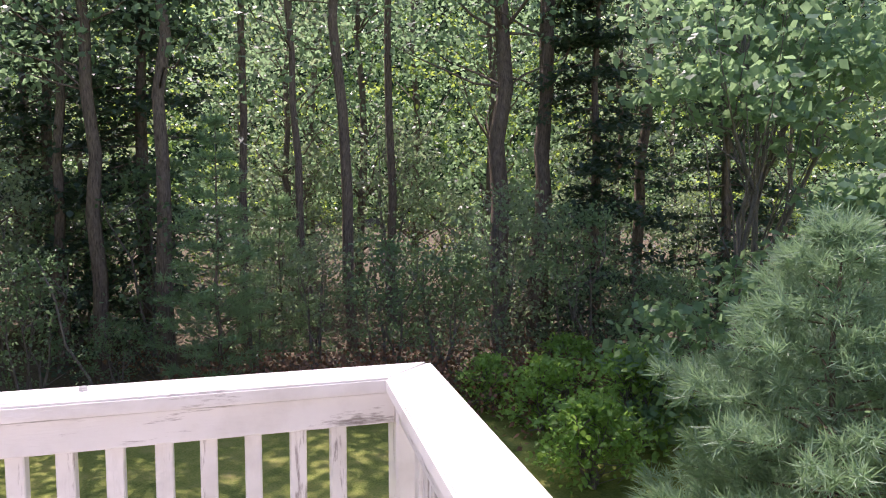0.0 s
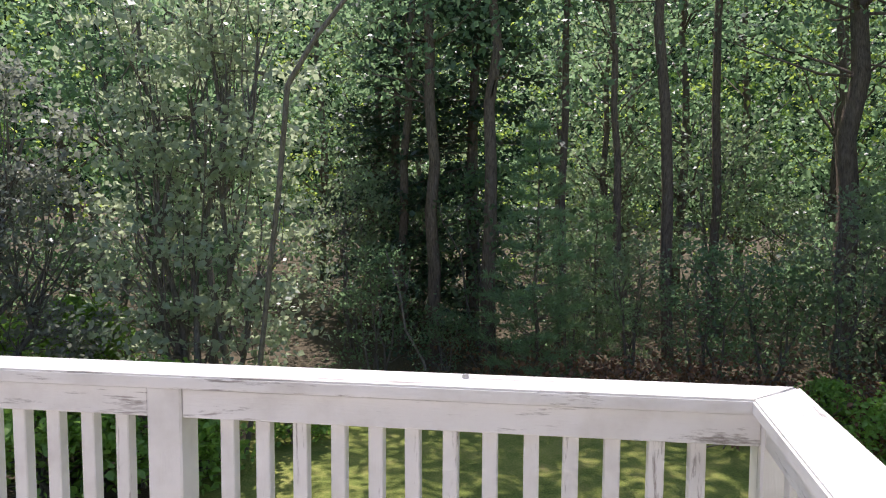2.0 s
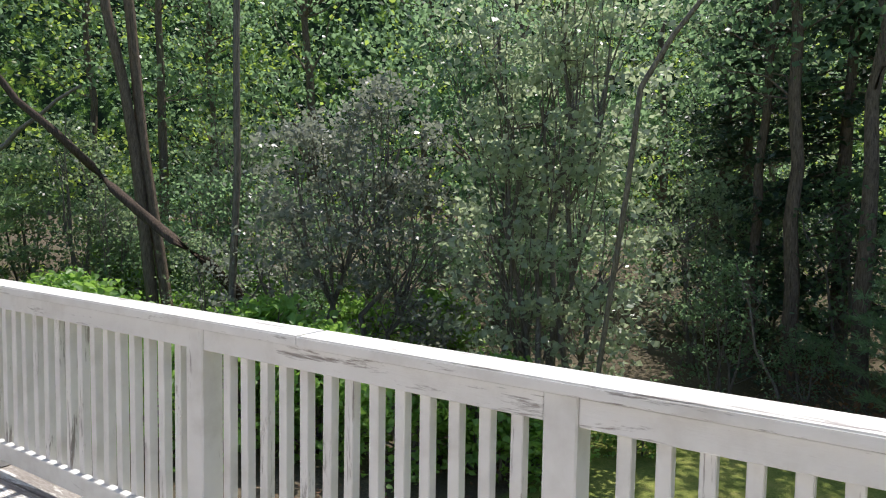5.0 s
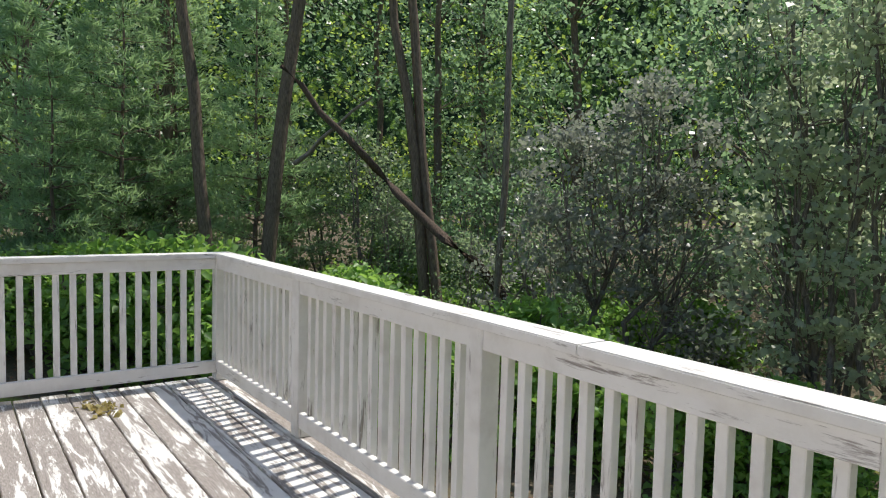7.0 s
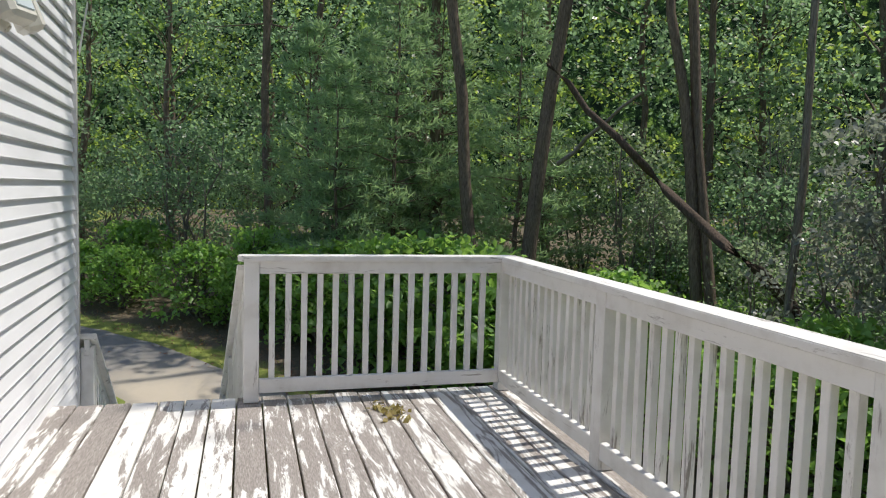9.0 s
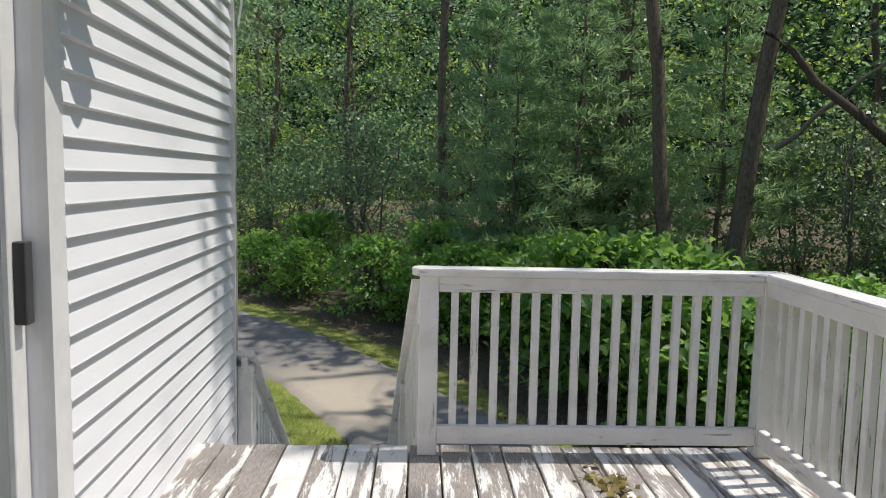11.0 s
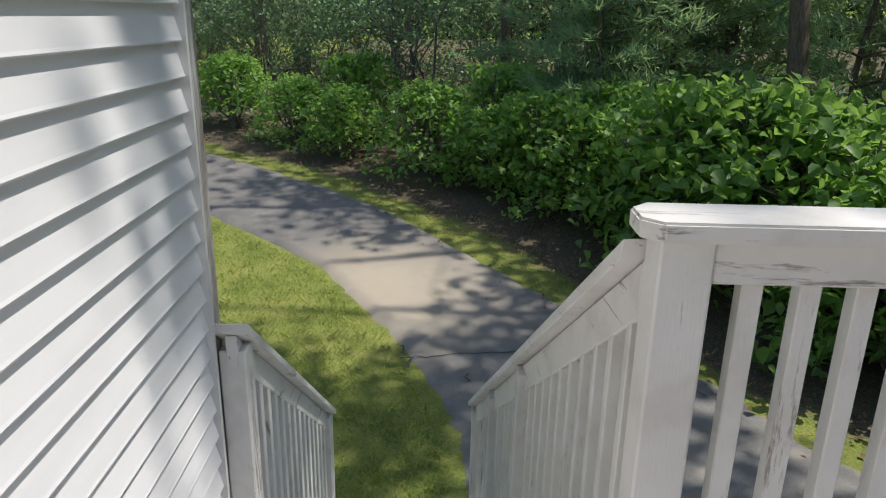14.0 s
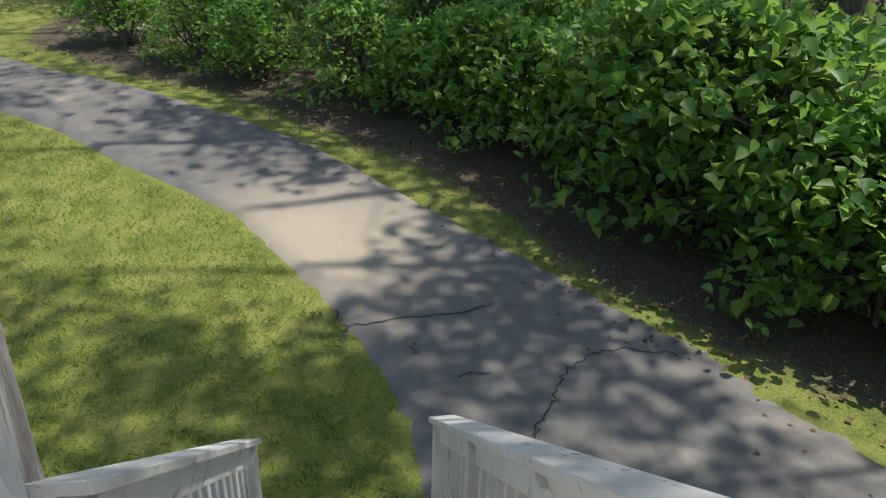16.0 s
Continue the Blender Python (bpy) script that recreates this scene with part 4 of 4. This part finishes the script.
# grey-leaved round shrub and light-leaved birch clump at the lawn's edge
def lobed_shrub(name, lobes, leaf, mats, per, spread, flat=0.35):
    """A big shrub of several leaning lobes (x, y, z, radius, height of the lobe), each with stems from the foot and leaves in loose sprays."""
    paths, cs = [], []
    for lx, ly, lz, rad, tall in lobes:
        foot = (rng.normal(0, 0.25), rng.normal(0, 0.25), -0.2)
        stem = curve_path(rng, foot, (lx, ly, lz), 0.065, 0.02, 7, 0.12)
        paths.append(stem)
        for k in range(int(34 * rad * tall)):
            a, q = rng.uniform(0, 2 * math.pi), math.sqrt(rng.uniform(0.05, 1))
            h = rng.uniform(-1, 1)
            r_ = rad * q * math.sqrt(max(0.08, 1 - h * h * 0.85))
            cs.append((lx + r_ * math.cos(a), ly + r_ * math.sin(a), max(0.35, lz + tall * h)))
            if k % 2 == 0:
                paths.append(curve_path(rng, stem[rng.integers(3, 7)][0], cs[-1], 0.018, 0.004, 4, 0.07))
    return grow(name, rng, paths, cs, per, spread, leaf, mats, flat=flat)


grey = lobed_shrub("shrub", [(-1.0, -0.9, 2.0, 1.1, 1.2), (0.2, 0.0, 3.4, 1.3, 1.5), (1.0, 0.7, 2.3, 1.2, 1.4), (-0.4, -0.6, 3.9, 0.8, 0.9), (0.9, 0.4, 4.3, 0.9, 1.1)], 0.10, (TWIG, LEAF_GREY), 40, 0.19)
plant_at(tagged(grey, "large spreading shrub with small grey-green leaves and bare twigs", "shrub"), -8.6, 9.2)
birch = lobed_shrub("tree", [(-0.7, -0.3, 2.6, 0.9, 1.7), (0.6, 0.2, 2.4, 0.9, 1.8), (-0.3, 0.1, 4.6, 1.1, 1.6), (0.7, 0.2, 5.2, 0.9, 1.6), (0.0, 0.2, 6.6, 0.9, 1.2), (-0.9, -0.2, 5.8, 0.8, 1.2)], 0.115, (BARK_PALE, LEAF_LIGHT), 34, 0.19)
plant_at(tagged(birch, "clump of young birches with pale shining leaves", "tree"), -4.9, 9.7)
young = lobed_shrub("tree", [(-0.3, 0.0, 4.5, 1.2, 1.6), (0.9, 0.4, 5.6, 1.2, 1.6), (-1.2, -0.3, 6.2, 1.1, 1.4), (0.2, 0.3, 2.4, 1.1, 1.2)], 0.13, (TWIG, LEAF), 44, 0.26)
plant_at(tagged(young, "young tree with dense blue-green leaves", "tree"), -7.0, 12.6)
maple = lobed_shrub("tree", [(-1.2, -0.6, 5.3, 1.3, 0.9), (0.2, -0.9, 4.7, 1.2, 0.7), (0.9, 0.2, 5.9, 1.4, 1.2), (-0.2, 0.4, 6.6, 1.3, 0.9)], 0.17, (TWIG, LEAF_MAPLE), 30, 0.34, 0.2)
plant_at(tagged(maple, "young maple with large light green leaves", "tree"), 7.6, 9.0)
vines = lobed_shrub("shrub", [(0.5, -0.5, 2.2, 1.3, 1.5), (-0.5, 0.3, 1.6, 1.2, 1.1), (1.4, -1.1, 2.9, 1.2, 1.5), (-1.3, 0.9, 1.0, 0.9, 0.8)], 0.15, (TWIG, LEAF_MAPLE), 34, 0.24)
plant_at(tagged(vines, "mound of leafy vines beside the lawn", "shrub"), 6.7, 7.4)

# knotweed hedge
HEDGE = [understorey(rng, 1.75, 1.2, 125, 15, 0.125, (TWIG, LEAF_HEDGE), 9, True, 0.17, 0.5) for _ in range(3)]
for t_ in HEDGE:
    tagged(t_, "dense knotweed bush with broad heart-shaped green leaves", "bush")
hedge_places = []
for k in range(19):
    x_, y_ = along(HEDGE_LINE, k / 18)
    hedge_places.append((x_ + rng.normal(0, 0.1), y_ + 0.25 + rng.normal(0, 0.12), rng.uniform(0.8, 1.05) * (1.3 if 7 < k < 14 else 0.92)))
    if k % 2 and k < 16:
        hedge_places.append((x_ - 0.7, y_ + 1.5, rng.uniform(0.9, 1.1)))
hedge_places += [(4.0, 7.6, 0.6), (5.3, 8.6, 0.75), (4.4, 9.6, 0.6), (3.9, 10.8, 0.5), (5.4, 11.0, 0.6), (-4.5, 8.3, 0.55), (-5.8, 8.0, 0.6), (-7.1, 7.7, 0.6), (-3.6, 9.6, 0.5)]
hedge_places += scatter(15, (-16.5, -8, 6.5, 13), 1.5, lambda x, y: behind_edge(x, y, -0.6), (0.7, 1.05))
spread_copies(HEDGE, hedge_places, "knotweed hedge")


# dead brush along the far edge of the lawn
def brush_heap(x, y):
    paths, cs = [], []
    for k in range(40):
        a, le = rng.uniform(0, 2 * math.pi), rng.uniform(0.5, 1.4)
        o = Vector((rng.normal(0, 0.9), rng.normal(0, 0.5), 0))
        tip = o + Vector((le * math.cos(a), le * math.sin(a), rng.uniform(0.2, 0.9)))
        paths.append(curve_path(rng, o, tip, 0.012, 0.004, 3, 0.05))
        cs += [tuple(o.lerp(tip, f)) for f in (0.5, 0.9)]
    ob = grow("brush_heap", rng, paths, cs, 16, 0.22, 0.09, (TWIG, DEAD))
    ob.matrix_basis = pose(x, y, ground_z(x, y))
    return tagged(ob, "heap of dead brown leaves and twigs", "brush", "dead brush")


for x_, y_ in ((4.5, 11.4), (3.4, 11.6), (1.3, 12.1), (0.2, 12.4), (5.6, 11.2), (2.3, 12.0)):
    brush_heap(x_, y_)


# grass, leaf litter and distant woods
def build_grass():
    pts = []
    while len(pts) < 38000:
        x, y = -6.9 - 13 * rng.uniform() ** 1.6, rng.uniform(-9, 4.2)
        if woods_amount(x, y) > 0.75:
            continue
        s = np.interp(-x, [-p[0] for p in LEFT_EDGE], [p[1] for p in LEFT_EDGE])
        q = np.interp(-x, [-p[0] for p in RIGHT_EDGE], [p[1] for p in RIGHT_EDGE])
        if s - 0.04 < y < q + 0.02 and x < -8.5 or y > s and x > -8.7:
            continue
        if y > q and rng.uniform() < 0.86:
            continue
        if noise.noise((x * 1.6, y * 1.6, 3)) < -0.28 and rng.uniform() < 0.7:
            continue
        pts.append((x, y, ground_z(x, y)))
    c = np.array(pts)
    n = len(c)
    a = rng.uniform(0, 2 * np.pi, n)
    h = rng.uniform(0.025, 0.065, n)[:, None]
    d = np.stack([np.cos(a) * 0.7, np.sin(a) * 0.7, np.ones(n)], 1)
    s = np.stack([-np.sin(a), np.cos(a), np.zeros(n)], 1) * 0.006
    v = np.stack([c - s, c + s, c + d * h * 0.6 + s * 0.7, c + d * h + np.stack([np.cos(a), np.sin(a), 0 * a], 1) * h * 0.4], 1).reshape(-1, 3)
    me = fast_mesh("grass", v, np.arange(n * 4).reshape(-1, 4), [GRASS])
    tagged(part("grass", me), "short sunlit lawn grass beside the driveway", "grass", kind="stuff")


def build_litter():
    c = []
    while len(c) < 2600:
        s = rng.uniform(0, 1)
        x, y = along(HEDGE_LINE, s)
        x, y = x + rng.normal(0, 0.6), y - 1.2 + rng.normal(0, 0.7)
        c.append((x, y, ground_z(x, y) + 0.05))
    for k in range(5000):
        x, y = rng.uniform(-3, 8), rng.uniform(12, 17)
        c.append((x, y, ground_z(x, y) + 0.04))
    v, f = leaves(rng, np.array(c), 0.055, 0.0, 0.25)
    tagged(part("leaf_litter", fast_mesh("leaf_litter", v, f, [DEAD])), "scattered dry brown leaves on the ground", "leaf litter", kind="stuff")


def build_far_woods():
    """Layered sprays of leaves deep in the woods, with gaps between them; one set is tinted as if sunlit."""
    for name, mat, count, high, label in (("distant_woods", LEAF, 1150, 13.0, "dense green woods further off"), ("sunlit_woods", LEAF_SUN_TINT, 620, 10.0, "yellow-green leaves deep in the woods, tinted as if sunlit")):
        c = []
        while len(c) < count:
            x, y = rng.uniform(-60, 40), rng.uniform(-42, 50)
            if not behind_edge(x, y, 8.5) or behind_edge(x, y, 25) or math.hypot(x + 2, y) > 52:
                continue
            if noise.noise((x * 0.22, y * 0.22, 5.0 if mat is LEAF else 9.0)) < -0.05:
                continue
            c.append((x, y, ground_z(x, y) + high * rng.uniform()))
        c = np.array(c)
        wide = rng.uniform(0.5, 1.3, len(c))
        lean = rng.normal(0, 0.25, (len(c), 2))
        k = np.repeat(np.arange(len(c)), 78)
        off = rng.normal(0, 1, (len(k), 3)) * np.stack([wide[k], wide[k], np.full(len(k), 0.12)], 1)
        off[:, 2] += (off[:, :2] * lean[k]).sum(1) - 0.12 * (off[:, :2] ** 2).sum(1)
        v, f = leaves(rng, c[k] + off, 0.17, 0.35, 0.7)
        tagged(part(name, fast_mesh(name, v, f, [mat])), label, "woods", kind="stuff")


def build_backdrop():
    """The far distance on a wide ring: woods with painted, glowing sun and shade."""
    m = Mat("far_foliage_glow")
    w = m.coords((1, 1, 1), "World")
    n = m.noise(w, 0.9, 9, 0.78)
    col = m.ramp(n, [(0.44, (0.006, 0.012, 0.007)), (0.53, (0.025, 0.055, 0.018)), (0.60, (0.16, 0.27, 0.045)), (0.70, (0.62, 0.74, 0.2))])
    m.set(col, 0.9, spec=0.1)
    # glow added so the painted sun patches stay bright
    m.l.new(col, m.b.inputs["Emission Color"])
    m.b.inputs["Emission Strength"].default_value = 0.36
    seg, vs, fs = 96, [], []
    for k in range(seg + 1):
        a = radians(-20 + 250 * k / seg)
        for z in (-4.0, 27.0 + 2.5 * noise.noise((k * 0.7, 0, 0))):
            vs.append((-2 + 66 * math.cos(a), 66 * math.sin(a), z))
    for k in range(seg):
        fs.append((2 * k, 2 * k + 2, 2 * k + 3, 2 * k + 1))
    tagged(part("backdrop", mesh_of("backdrop", vs, fs, m.m)), "green woods in the far distance, painted with glowing sun patches", "backdrop", kind="structure")


build_backdrop()
build_grass()
build_litter()
build_far_woods()


def deck_debris():
    """A small withered sprig lying on the boards."""
    cs = [(rng.normal(0, 0.10), rng.normal(0, 0.05), 0.015) for _ in range(26)]
    paths = [curve_path(rng, (rng.normal(0, 0.06), rng.normal(0, 0.04), 0.006), (rng.normal(0, 0.14), rng.normal(0, 0.06), 0.02), 0.004, 0.002, 4, 0.01) for _ in range(6)]
    ob = grow("withered_sprig", rng, paths, cs, 2, 0.02, 0.055, (TWIG, YELLOWING), flat=0.2)
    ob.matrix_basis = pose(-5.35, 1.02, 0.0)
    tagged(ob, "withered leafy sprig lying on the deck boards", "dead leaves")


deck_debris()

# ---- deck boards ----
BOARD_MESH = box_mesh("deck_board", DECK_E - DECK_W, BOARD - 0.010, 0.03, DECKING, 0.004)
y_ = WALL_Y + 0.03 + BOARD / 2
while y_ < DECK_N:
    part("deck_board", BOARD_MESH, deck, pose((DECK_E + DECK_W) / 2 + random.uniform(-0.012, 0.012), y_, -0.0155 + random.uniform(-0.0015, 0.0015), random.uniform(-0.3, 0.3)))
    y_ += BOARD
